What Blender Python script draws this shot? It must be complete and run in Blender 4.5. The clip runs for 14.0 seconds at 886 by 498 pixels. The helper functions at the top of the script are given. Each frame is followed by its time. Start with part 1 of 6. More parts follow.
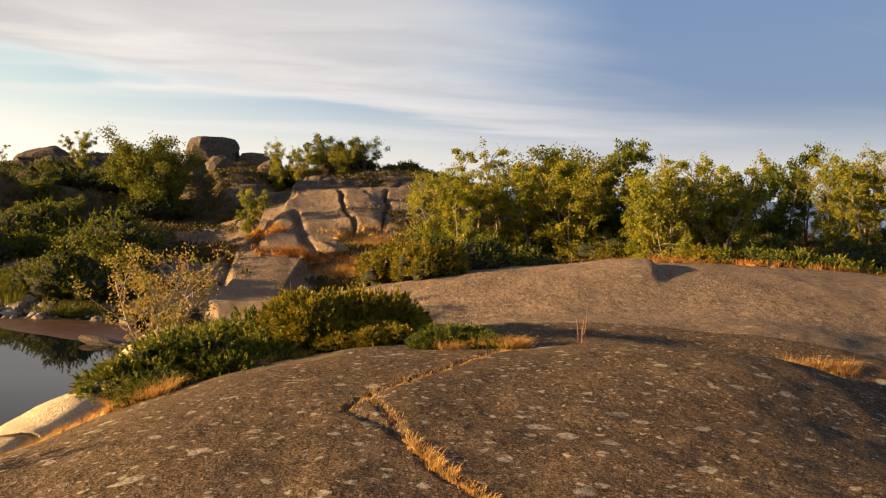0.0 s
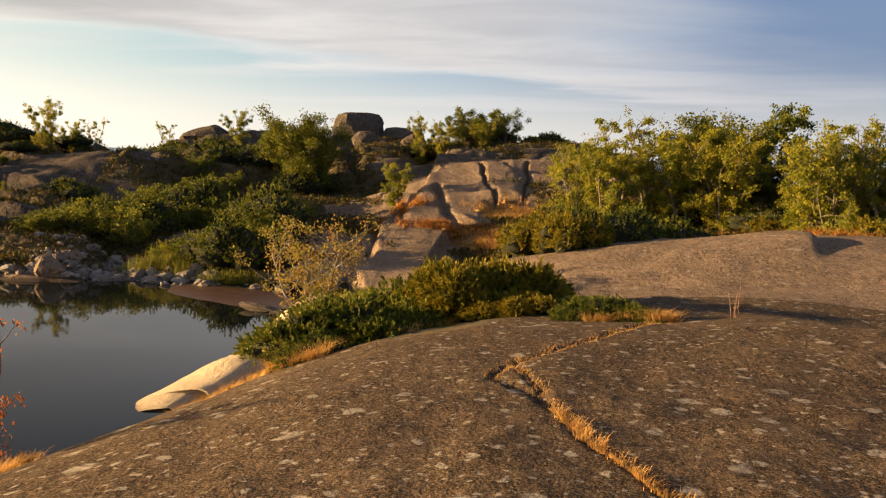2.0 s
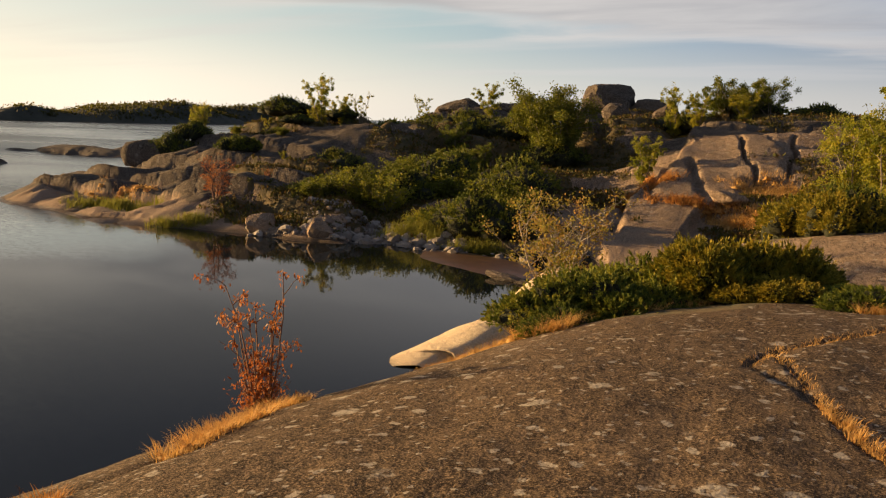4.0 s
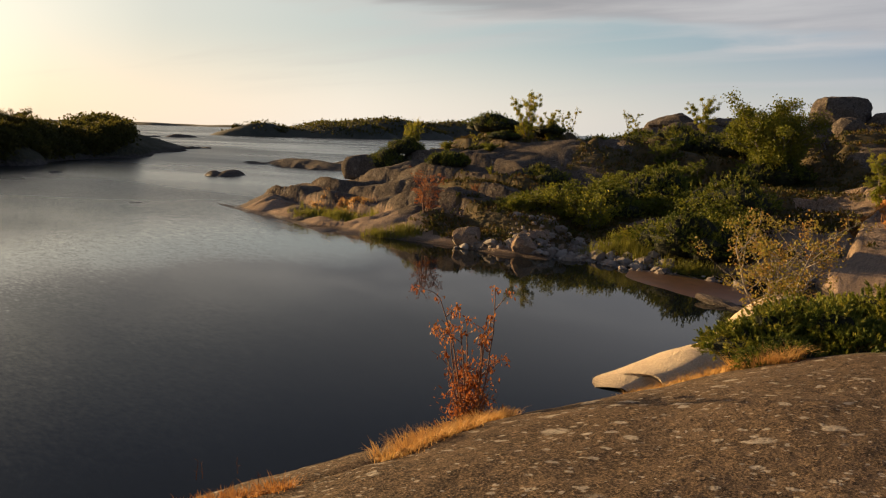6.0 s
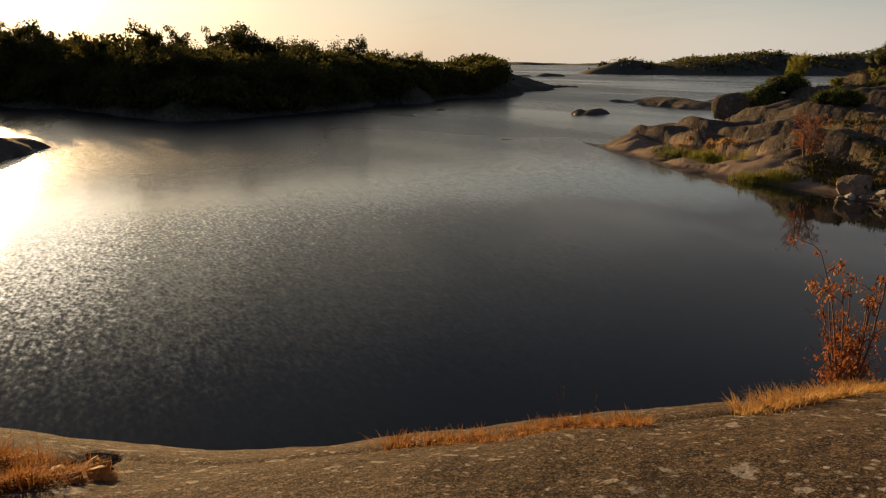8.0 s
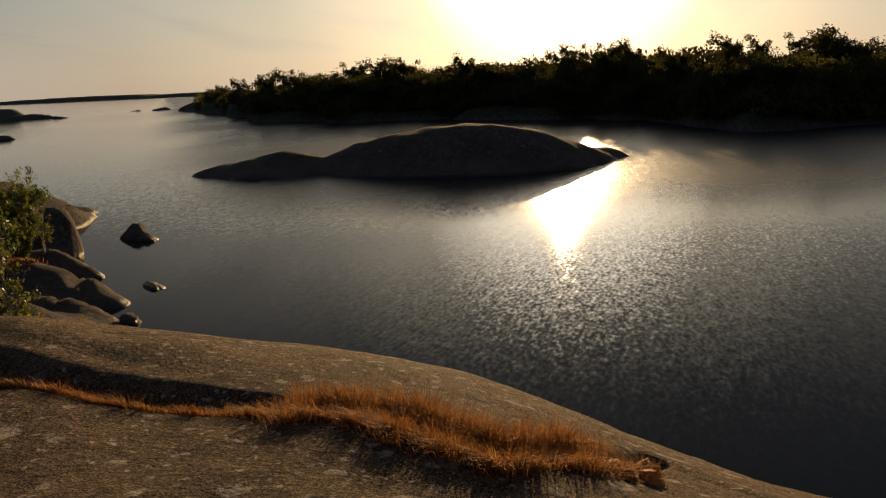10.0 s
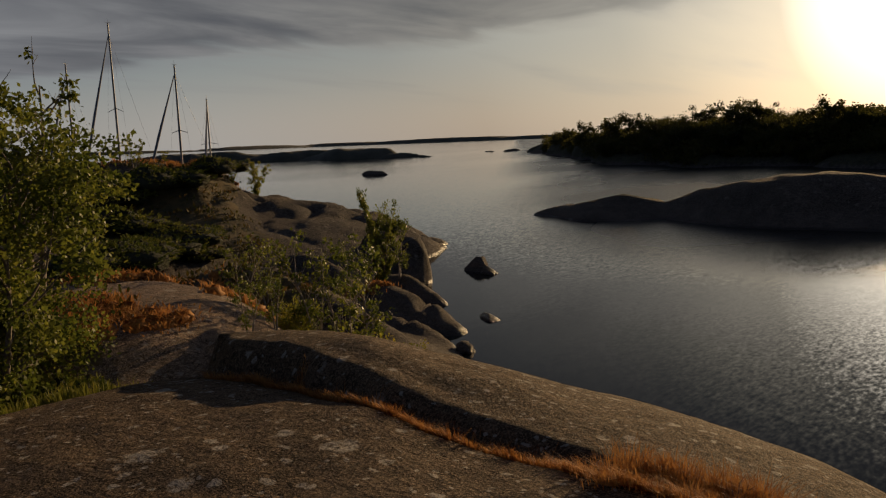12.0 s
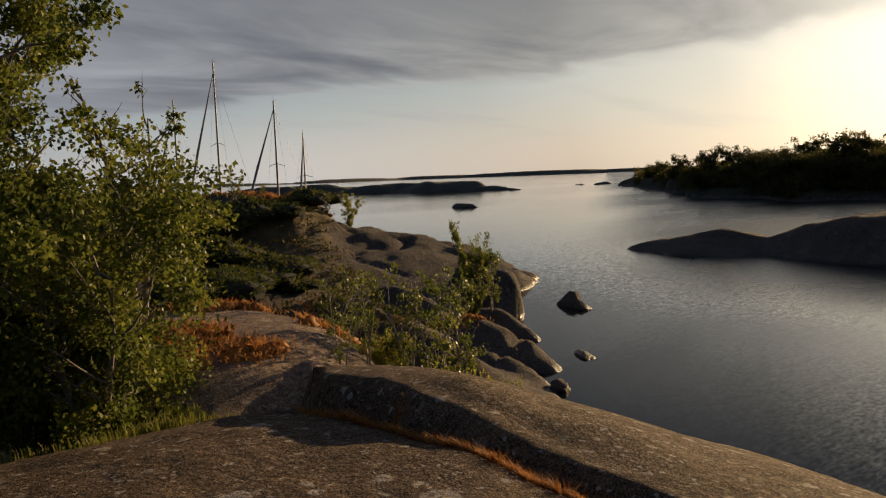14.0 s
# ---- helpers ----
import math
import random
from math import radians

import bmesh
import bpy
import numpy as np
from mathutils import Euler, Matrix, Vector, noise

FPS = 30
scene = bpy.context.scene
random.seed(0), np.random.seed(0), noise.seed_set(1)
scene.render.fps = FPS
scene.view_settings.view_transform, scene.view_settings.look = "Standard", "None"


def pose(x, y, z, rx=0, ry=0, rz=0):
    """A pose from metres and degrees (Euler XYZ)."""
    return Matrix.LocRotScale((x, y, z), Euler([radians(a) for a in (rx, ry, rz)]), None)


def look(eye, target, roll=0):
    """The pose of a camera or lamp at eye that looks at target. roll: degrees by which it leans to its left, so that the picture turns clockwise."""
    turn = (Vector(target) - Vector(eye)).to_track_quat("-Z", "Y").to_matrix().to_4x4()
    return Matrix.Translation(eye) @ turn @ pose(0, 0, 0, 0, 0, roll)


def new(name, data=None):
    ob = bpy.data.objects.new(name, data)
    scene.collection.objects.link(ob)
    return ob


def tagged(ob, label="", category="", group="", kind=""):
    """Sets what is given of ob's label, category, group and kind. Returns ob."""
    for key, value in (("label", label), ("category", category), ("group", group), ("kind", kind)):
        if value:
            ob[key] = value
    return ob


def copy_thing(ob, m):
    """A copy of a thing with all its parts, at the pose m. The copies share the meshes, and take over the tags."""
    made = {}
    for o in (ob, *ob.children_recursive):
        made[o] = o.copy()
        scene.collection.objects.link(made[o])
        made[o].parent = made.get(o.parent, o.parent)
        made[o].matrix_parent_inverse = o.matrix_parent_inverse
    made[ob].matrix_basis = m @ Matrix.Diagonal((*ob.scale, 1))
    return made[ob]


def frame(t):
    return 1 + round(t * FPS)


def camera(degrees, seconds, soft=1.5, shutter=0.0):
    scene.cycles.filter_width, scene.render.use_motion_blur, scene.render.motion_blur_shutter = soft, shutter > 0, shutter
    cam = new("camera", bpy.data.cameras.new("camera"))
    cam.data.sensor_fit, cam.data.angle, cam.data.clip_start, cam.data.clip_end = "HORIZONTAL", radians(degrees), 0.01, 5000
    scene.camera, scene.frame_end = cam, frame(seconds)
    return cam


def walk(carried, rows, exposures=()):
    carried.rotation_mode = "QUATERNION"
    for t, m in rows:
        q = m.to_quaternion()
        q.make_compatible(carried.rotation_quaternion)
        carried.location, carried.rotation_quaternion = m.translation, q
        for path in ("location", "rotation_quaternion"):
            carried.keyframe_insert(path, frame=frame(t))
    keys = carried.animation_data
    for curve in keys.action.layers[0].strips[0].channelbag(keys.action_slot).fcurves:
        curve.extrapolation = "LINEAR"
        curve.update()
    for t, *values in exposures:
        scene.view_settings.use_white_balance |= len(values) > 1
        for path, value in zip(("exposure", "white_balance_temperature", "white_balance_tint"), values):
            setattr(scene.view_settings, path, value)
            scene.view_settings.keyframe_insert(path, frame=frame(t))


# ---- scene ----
cam = camera(58.84, 14.0, soft=1.2)
PATH = [
    (0.0, pose(0.003, -0.045, 3.885, 85.52, -2.33, -6.01)),
    (0.5, pose(-0.006, -0.039, 3.887, 85.36, -2.08, -5.55)),
    (1.0, pose(-0.018, -0.043, 3.882, 85.18, -0.97, -3.01)),
    (1.5, pose(-0.023, -0.040, 3.866, 84.19, -0.95, 0.00)),
    (2.0, pose(-0.042, -0.053, 3.857, 83.21, -1.49, 4.13)),
    (2.5, pose(-0.065, -0.057, 3.853, 82.79, -1.96, 7.90)),
    (3.0, pose(-0.082, -0.051, 3.850, 82.00, -1.96, 12.22)),
    (3.5, pose(-0.098, -0.053, 3.842, 80.97, -1.70, 16.96)),
    (4.0, pose(-0.109, -0.071, 3.846, 80.79, -1.58, 21.84)),
    (4.2, pose(-0.114, -0.079, 3.846, 80.73, -1.58, 23.58)),
    (6.3, pose(-0.194, -0.136, 3.871, 81.58, -1.37, 37.99)),
    (6.5, pose(-0.195, -0.137, 3.871, 81.60, -1.24, 38.81)),
    (7.0, pose(-0.187, -0.169, 3.880, 81.17, -0.90, 41.79)),
    (7.5, pose(-0.198, -0.191, 3.868, 78.57, -0.54, 49.69)),
    (8.0, pose(-0.176, -0.249, 3.884, 76.68, -0.37, 62.36)),
    (8.5, pose(-0.172, -0.231, 3.889, 76.45, 0.20, 72.72)),
    (9.0, pose(-0.159, -0.235, 3.902, 76.44, 1.08, 81.19)),
    (9.2, pose(-0.144, -0.250, 3.919, 76.73, 1.32, 84.70)),
    (11.3, pose(-0.277, -0.337, 3.970, 80.95, 2.77, 121.75)),
    (11.5, pose(-0.295, -0.342, 3.968, 81.48, 2.19, 122.09)),
    (12.0, pose(-0.351, -0.389, 3.969, 82.16, 2.12, 126.18)),
    (12.5, pose(-0.390, -0.425, 3.961, 82.15, 1.69, 129.11)),
    (13.0, pose(-0.434, -0.498, 3.962, 83.77, 1.83, 130.49)),
    (13.5, pose(-0.469, -0.588, 3.966, 84.11, 1.84, 131.45)),
    (14.0, pose(-0.497, -0.652, 3.951, 84.78, 2.11, 132.63)),
]
EXPOSURES = [(0.0, 1.78, 7020, 10), (2.0, 1.68, 6950, 10), (3.0, 1.52, 6900, 10), (4.2, 1.32, 6820, 10), (6.3, 1.07, 6460, 10), (7.5, 0.80, 6510, 10), (9.2, 0.11, 6660, 10), (11.3, -0.07, 6010, 10), (12.0, -0.22, 6010, 10), (12.5, 0.13, 5960, 10), (13.0, 0.31, 5940, 10), (14.0, 0.45, 5910, 10)]
walk(cam, PATH, EXPOSURES)

# ---------------------------------------------------------------- light
SUN_AZ, SUN_EL = 93.2, 8.7          # degrees, azimuth counted to the left of +y


def polar(az, dist):
    a = radians(az)
    return -math.sin(a) * dist, math.cos(a) * dist


class Nodes:
    """Short way to wire a node tree."""

    def __init__(self, tree):
        self.tree = tree
        tree.nodes.clear()

    def add(self, kind, inputs=None, **props):
        n = self.tree.nodes.new(kind)
        for k, v in props.items():
            setattr(n, k, v)
        for k, v in (inputs or {}).items():
            if isinstance(v, bpy.types.NodeSocket):
                self.tree.links.new(v, n.inputs[k])
            else:
                n.inputs[k].default_value = v
        return n

    def math(self, op, a, b=0.0, clamp=False):
        return self.add("ShaderNodeMath", {0: a, 1: b}, operation=op, use_clamp=clamp).outputs[0]

    def mix(self, fac, a, b, blend="MIX"):
        return self.add("ShaderNodeMix", {0: fac, 6: a, 7: b}, data_type="RGBA", blend_type=blend).outputs[2]

    def step(self, v, lo, hi, to0=0.0, to1=1.0):
        return self.add("ShaderNodeMapRange", {"Value": v, "From Min": lo, "From Max": hi, "To Min": to0, "To Max": to1},
                        interpolation_type="SMOOTHSTEP").outputs[0]

    def noise(self, vec, scale, detail=4.0, rough=0.55, distort=0.0):
        return self.add("ShaderNodeTexNoise", {"Vector": vec, "Scale": scale, "Detail": detail, "Roughness": rough,
                                               "Distortion": distort}).outputs["Fac"]

    def ramp(self, fac, stops):
        n = self.add("ShaderNodeValToRGB", {"Fac": fac})
        el = n.color_ramp.elements
        while len(el) < len(stops):
            el.new(0.5)
        for e, (p, c) in zip(el, stops):
            e.position, e.color = p, (*c, 1)
        return n.outputs["Color"]


def make_world():
    w = bpy.data.worlds.new("evening_sky")
    scene.world = w
    w.use_nodes = True
    k = Nodes(w.node_tree)
    sky = k.add("ShaderNodeTexSky", sky_type="NISHITA", sun_disc=False, sun_elevation=radians(SUN_EL),
                sun_rotation=radians(-SUN_AZ), air_density=1.2, dust_density=1.6, ozone_density=1.5)
    ray = k.add("ShaderNodeTexCoord").outputs["Generated"]
    sep = k.add("ShaderNodeSeparateXYZ", {0: ray})
    up = sep.outputs["Z"]
    flat = k.math("ADD", k.math("MAXIMUM", up, 0.0), 0.06)
    toward = k.add("ShaderNodeVectorMath", {0: ray, 1: (*[c * math.cos(radians(SUN_EL)) for c in polar(SUN_AZ, 1)], math.sin(radians(SUN_EL)))}, operation="DOT_PRODUCT").outputs["Value"]
    near = k.math("MULTIPLY", k.math("ADD", toward, 1.0), 0.5)
    # evening haze: pale low down, blue above and away from the sun
    low = k.ramp(near, [(0.0, (0.32, 0.34, 0.38)), (0.32, (0.35, 0.365, 0.39)), (0.62, (0.50, 0.49, 0.47)), (0.82, (0.73, 0.665, 0.58)), (0.93, (0.74, 0.61, 0.47)), (0.975, (0.95, 0.82, 0.63)), (0.994, (1.5, 1.25, 0.9)), (1.0, (4.0, 3.4, 2.5))])
    high = k.ramp(near, [(0.0, (0.055, 0.095, 0.20)), (0.34, (0.06, 0.105, 0.225)), (0.52, (0.17, 0.24, 0.34)), (0.68, (0.26, 0.34, 0.38)), (0.90, (0.50, 0.50, 0.46)), (0.97, (0.8, 0.74, 0.61)), (0.993, (1.4, 1.2, 0.9)), (1.0, (4.5, 3.9, 3.0))])
    haze = k.mix(k.step(up, 0.0, 0.13), low, high)
    haze = k.add("ShaderNodeVectorMath", {0: haze, 3: 1.0 / 0.12}, operation="SCALE").outputs[0]
    clear = k.mix(0.85, sky.outputs["Color"], haze)
    # a high deck of streaky cloud, open to the north-east
    sheet = k.add("ShaderNodeCombineXYZ", {0: k.math("DIVIDE", sep.outputs["X"], flat), 1: k.math("DIVIDE", sep.outputs["Y"], flat), 2: 0.0}).outputs[0]
    stretch = k.add("ShaderNodeMapping", {"Vector": sheet, "Rotation": (0, 0, radians(40)), "Scale": (0.42, 0.8, 1.0), "Location": (3.2, 1.4, 0)}).outputs[0]
    big = k.noise(stretch, 0.45, 5.0, 0.5, 0.4)
    fine = k.noise(stretch, 1.5, 6.0, 0.54, 0.5)
    lean = k.add("ShaderNodeVectorMath", {0: ray, 1: (*polar(80, 1.0), 0.0)}, operation="DOT_PRODUCT").outputs["Value"]
    ragged = k.math("ADD", k.math("MULTIPLY", big, 0.6), k.math("MULTIPLY", fine, 0.4))
    gap = k.math("MAXIMUM", k.add("ShaderNodeVectorMath", {0: ray, 1: (*polar(75, 0.102), 0.0)}, operation="DOT_PRODUCT").outputs["Value"], 0.0)
    edge = k.math("SUBTRACT", k.math("ADD", up, k.math("MULTIPLY", ragged, 0.19)), gap)
    cover = k.step(edge, 0.148, 0.182)
    side = k.step(k.math("ADD", lean, k.math("MULTIPLY", k.math("SUBTRACT", big, 0.5), 1.2)), -0.32, 0.16, 0.05, 1.0)
    overhead = k.step(up, 0.26, 0.5)
    cover = k.math("MULTIPLY", cover, k.math("MAXIMUM", side, overhead))
    streak = k.add("ShaderNodeMapping", {"Vector": sheet, "Rotation": (0, 0, radians(52)), "Scale": (0.22, 0.9, 1.0), "Location": (1.0, 5.0, 0)}).outputs[0]
    wisp = k.math("MULTIPLY", k.math("MULTIPLY", k.step(k.noise(streak, 0.9, 5.0, 0.5), 0.50, 0.70), 0.5), k.step(up, 0.03, 0.08))
    dark = k.ramp(near, [(0.0, (0.12, 0.13, 0.165)), (0.45, (0.26, 0.265, 0.29)), (0.66, (0.27, 0.265, 0.28)), (0.78, (0.18, 0.175, 0.18)), (0.85, (0.16, 0.158, 0.165)), (0.92, (0.19, 0.185, 0.18)), (0.975, (0.40, 0.36, 0.30)), (0.994, (1.0, 0.87, 0.66)), (1.0, (4.0, 3.4, 2.6))])
    pale = k.ramp(near, [(0.0, (0.22, 0.24, 0.30)), (0.45, (0.37, 0.37, 0.385)), (0.62, (0.42, 0.41, 0.41)), (0.80, (0.44, 0.42, 0.40)), (0.93, (0.50, 0.45, 0.37)), (0.975, (0.85, 0.76, 0.6)), (0.994, (1.4, 1.2, 0.9)), (1.0, (4.5, 3.9, 3.0))])
    tone = k.math("ADD", k.step(fine, 0.26, 0.78), k.step(cover, 1.0, 0.25, 0.0, 0.8), True)
    tone = k.math("MULTIPLY", tone, k.step(up, 0.30, 0.12, 0.0, 1.0))
    body = k.mix(tone, dark, pale)
    body = k.mix(k.step(up, 0.225, 0.40, 0.0, 0.85), body, (0.06, 0.071, 0.112, 1))
    body = k.add("ShaderNodeVectorMath", {0: body, 3: 1.0 / 0.12}, operation="SCALE").outputs[0]
    col = k.mix(wisp, clear, body)
    col = k.mix(k.math("MULTIPLY", cover, 0.94), col, body)
    out = k.add("ShaderNodeOutputWorld", {"Surface": k.add("ShaderNodeBackground", {"Color": col, "Strength": 0.079}).outputs[0]})
    return w


make_world()
sun = new("sun", bpy.data.lights.new("sun", "SUN"))
sun.data.energy, sun.data.angle, sun.data.color = 5.0, radians(0.6), (1.0, 0.64, 0.29)
SUN_TO = Vector((*polar(SUN_AZ, math.cos(radians(SUN_EL))), math.sin(radians(SUN_EL))))
sun.matrix_world = look(SUN_TO * 100, (0, 0, 0))

# ---------------------------------------------------------------- materials
def material(name):
    m = bpy.data.materials.new(name)
    m.use_nodes = True
    return m, Nodes(m.node_tree)


def finish(k, color, rough, bump=None, strength=0.4, dist=0.02, **more):
    ins = {"Base Color": color, "Roughness": rough}
    ins.update({a.replace("_", " "): b for a, b in more.items()})
    if bump is not None:
        ins["Normal"] = k.add("ShaderNodeBump", {"Strength": strength, "Distance": dist, "Height": bump}).outputs[0]
    k.add("ShaderNodeOutputMaterial", {"Surface": k.add("ShaderNodeBsdfPrincipled", ins).outputs[0]})


def rock_material(name, dark, mid, light, lichen_amount=1.0, crust=1.0, washed_clean=0.75, wet_top=0.20):
    m, k = material(name)
    geo = k.add("ShaderNodeNewGeometry")
    P = geo.outputs["Position"]
    z = k.add("ShaderNodeSeparateXYZ", {0: P}).outputs["Z"]
    broad = k.noise(P, 0.35, 4.0, 0.55)
    patch = k.noise(P, 1.7, 5.0, 0.6, 0.3)
    mottle = k.noise(P, 9.0, 5.0, 0.65)
    crumb = k.noise(P, 26.0, 4.0, 0.7)
    grain = k.noise(P, 75.0, 3.0, 0.7)
    base = k.ramp(k.math("ADD", k.math("MULTIPLY", broad, 0.5), k.math("MULTIPLY", patch, 0.5)),
                  [(0.36, dark), (0.5, mid), (0.64, light)])
    # weather stains that run down the stone
    run = k.add("ShaderNodeMapping", {"Vector": P, "Scale": (1.0, 1.0, 0.22)}).outputs[0]
    stain = k.noise(run, 1.3, 5.0, 0.62, 0.5)
    base = k.mix(k.math("MULTIPLY", k.step(stain, 0.50, 0.66), 0.62 * crust), base, tuple(c * 0.35 for c in dark) + (1,))
    base = k.mix(k.math("MULTIPLY", k.step(stain, 0.44, 0.32), 0.35), base, tuple(min(1, c * 1.15) for c in light) + (1,))
    # dark crustose growth in broken blotches, thinner where waves wash the stone clean
    washed = k.step(z, 0.25, 0.95)
    black = k.math("MULTIPLY", k.math("MULTIPLY", k.step(k.math("ADD", k.math("MULTIPLY", mottle, 0.45), k.math("MULTIPLY", crumb, 0.55)), 0.47, 0.54), 0.95 * crust), washed)
    base = k.mix(black, base, tuple(c * 0.30 for c in dark) + (1,))
    # faint foliation: thin dark and pale lines along the grain of the rock
    bands = k.add("ShaderNodeMapping", {"Vector": P, "Rotation": (0, 0, radians(-20)), "Scale": (1.0, 0.13, 0.6)}).outputs[0]
    line = k.noise(bands, 17.0, 5.0, 0.68, 0.5)
    base = k.mix(k.math("MULTIPLY", k.step(line, 0.50, 0.60), 0.75 * crust), base, tuple(c * 0.4 for c in dark) + (1,))
    base = k.mix(k.math("MULTIPLY", k.step(line, 0.46, 0.34), 0.3), base, tuple(min(1, c * 1.2) for c in light) + (1,))
    base = k.mix(k.math("MULTIPLY", k.step(crumb, 0.52, 0.60), 0.75), base, tuple(min(1, c * 1.35) for c in light) + (1,))
    base = k.mix(k.math("MULTIPLY", k.step(grain, 0.53, 0.62), 0.5), base, tuple(min(1, c * 2.4) for c in light) + (1,))
    base = k.mix(k.math("MULTIPLY", k.step(grain, 0.47, 0.38), 0.6), base, tuple(c * 0.10 for c in dark) + (1,))
    # pale round lichens of several sizes
    warp = k.add("ShaderNodeVectorMath", {0: P, 1: k.add("ShaderNodeVectorMath", {0: k.add("ShaderNodeTexNoise", {"Vector": P, "Scale": 7.0, "Detail": 4.0}).outputs["Color"], 3: 0.16}, operation="SCALE").outputs[0]}, operation="ADD").outputs[0]
    for scale, size, keep in ((1.3, 0.13, 0.62), (2.6, 0.19, 0.46), (6.0, 0.23, 0.5), (14.0, 0.26, 0.5)):
        v = k.add("ShaderNodeTexVoronoi", {"Vector": warp, "Scale": scale, "Randomness": 1.0})
        few = k.step(k.add("ShaderNodeSeparateColor", {0: v.outputs["Color"]}).outputs[0], keep, keep + 0.05)
        spot = k.math("MULTIPLY", k.step(k.math("ADD", v.outputs["Distance"], k.math("MULTIPLY", mottle, 0.16)), size + 0.10, size + 0.04), few)
        spot = k.math("MULTIPLY", k.math("MULTIPLY", spot, washed), k.step(crumb, 0.34, 0.52))
        base = k.mix(k.math("MULTIPLY", spot, 0.72 * lichen_amount), base, (0.40, 0.37, 0.32, 1))
    # clean, wave-washed foot and the wet line on the water
    clean = k.mix(mottle, tuple(min(1, c * 1.7) for c in light) + (1,), tuple(min(1, c * 1.2) for c in mid) + (1,))
    base = k.mix(k.math("MULTIPLY", k.math("SUBTRACT", 1.0, washed), washed_clean), base, clean)
    wet = k.step(k.math("ADD", z, k.math("MULTIPLY", mottle, 0.12)), wet_top, wet_top - 0.10)
    base = k.mix(k.math("MULTIPLY", wet, 0.8), base, (0.035, 0.03, 0.026, 1))
    h = k.math("ADD", k.math("ADD", k.math("MULTIPLY", grain, 0.26), k.math("MULTIPLY", crumb, 0.5)), k.math("ADD", k.math("MULTIPLY", mottle, 0.8), k.math("MULTIPLY", patch, 1.6)))
    finish(k, base, k.step(wet, 0.0, 1.0, 0.92, 0.35), h, 1.0, 0.05, Specular_IOR_Level=0.12)
    return m


def leaf_material(name, colors, gloss=0.5, through_light=0.5, clump=2.4):
    m, k = material(name)
    geo = k.add("ShaderNodeNewGeometry")
    rnd = geo.outputs["Random Per Island"]
    own = k.add("ShaderNodeObjectInfo").outputs["Random"]
    spray = k.step(k.noise(geo.outputs["Position"], clump, 2.0, 0.6), 0.30, 0.70)
    mixed = k.math("ADD", k.math("MULTIPLY", rnd, 0.32), k.math("ADD", k.math("MULTIPLY", spray, 0.50), k.math("MULTIPLY", own, 0.18)))
    col = k.ramp(mixed, [((i + 0.5) / len(colors), c) for i, c in enumerate(colors)])
    body = k.add("ShaderNodeBsdfPrincipled", {"Base Color": col, "Roughness": gloss, "Specular IOR Level": 0.15}).outputs[0]
    glow = k.add("ShaderNodeBsdfTranslucent", {"Color": col}).outputs[0]
    k.add("ShaderNodeOutputMaterial", {"Surface": k.add("ShaderNodeMixShader", {0: through_light, 1: body, 2: glow}).outputs[0]})
    return m


def plain_material(name, a, b, scale=8.0, rough=0.8, bump=0.4, dist=0.01, metal=0.0):
    m, k = material(name)
    P = k.add("ShaderNodeNewGeometry").outputs["Position"]
    n = k.noise(P, scale, 5.0, 0.6)
    n2 = k.noise(P, scale * 7, 3.0, 0.6)
    f = k.math("ADD", k.math("MULTIPLY", n, 0.65), k.math("MULTIPLY", n2, 0.35))
    finish(k, k.mix(k.step(f, 0.36, 0.64), (*a, 1), (*b, 1)), rough, f, bump, dist, Metallic=metal)
    return m


def stone_material(name="shore_stone", island=False):
    m, k = material(name)
    P = k.add("ShaderNodeNewGeometry").outputs["Position"]
    own = k.add("ShaderNodeNewGeometry").outputs["Random Per Island"] if island else k.add("ShaderNodeObjectInfo").outputs["Random"]
    n = k.noise(P, 9.0, 5.0, 0.65)
    col = k.ramp(own, [(0.0, (0.13, 0.11, 0.095)), (0.4, (0.21, 0.185, 0.16)), (0.7, (0.30, 0.27, 0.24)), (1.0, (0.19, 0.14, 0.105))])
    col = k.mix(k.math("MULTIPLY", k.step(n, 0.5, 0.7), 0.5), col, (0.10, 0.09, 0.08, 1))
    finish(k, col, 0.85, n, 0.5, 0.03)
    return m


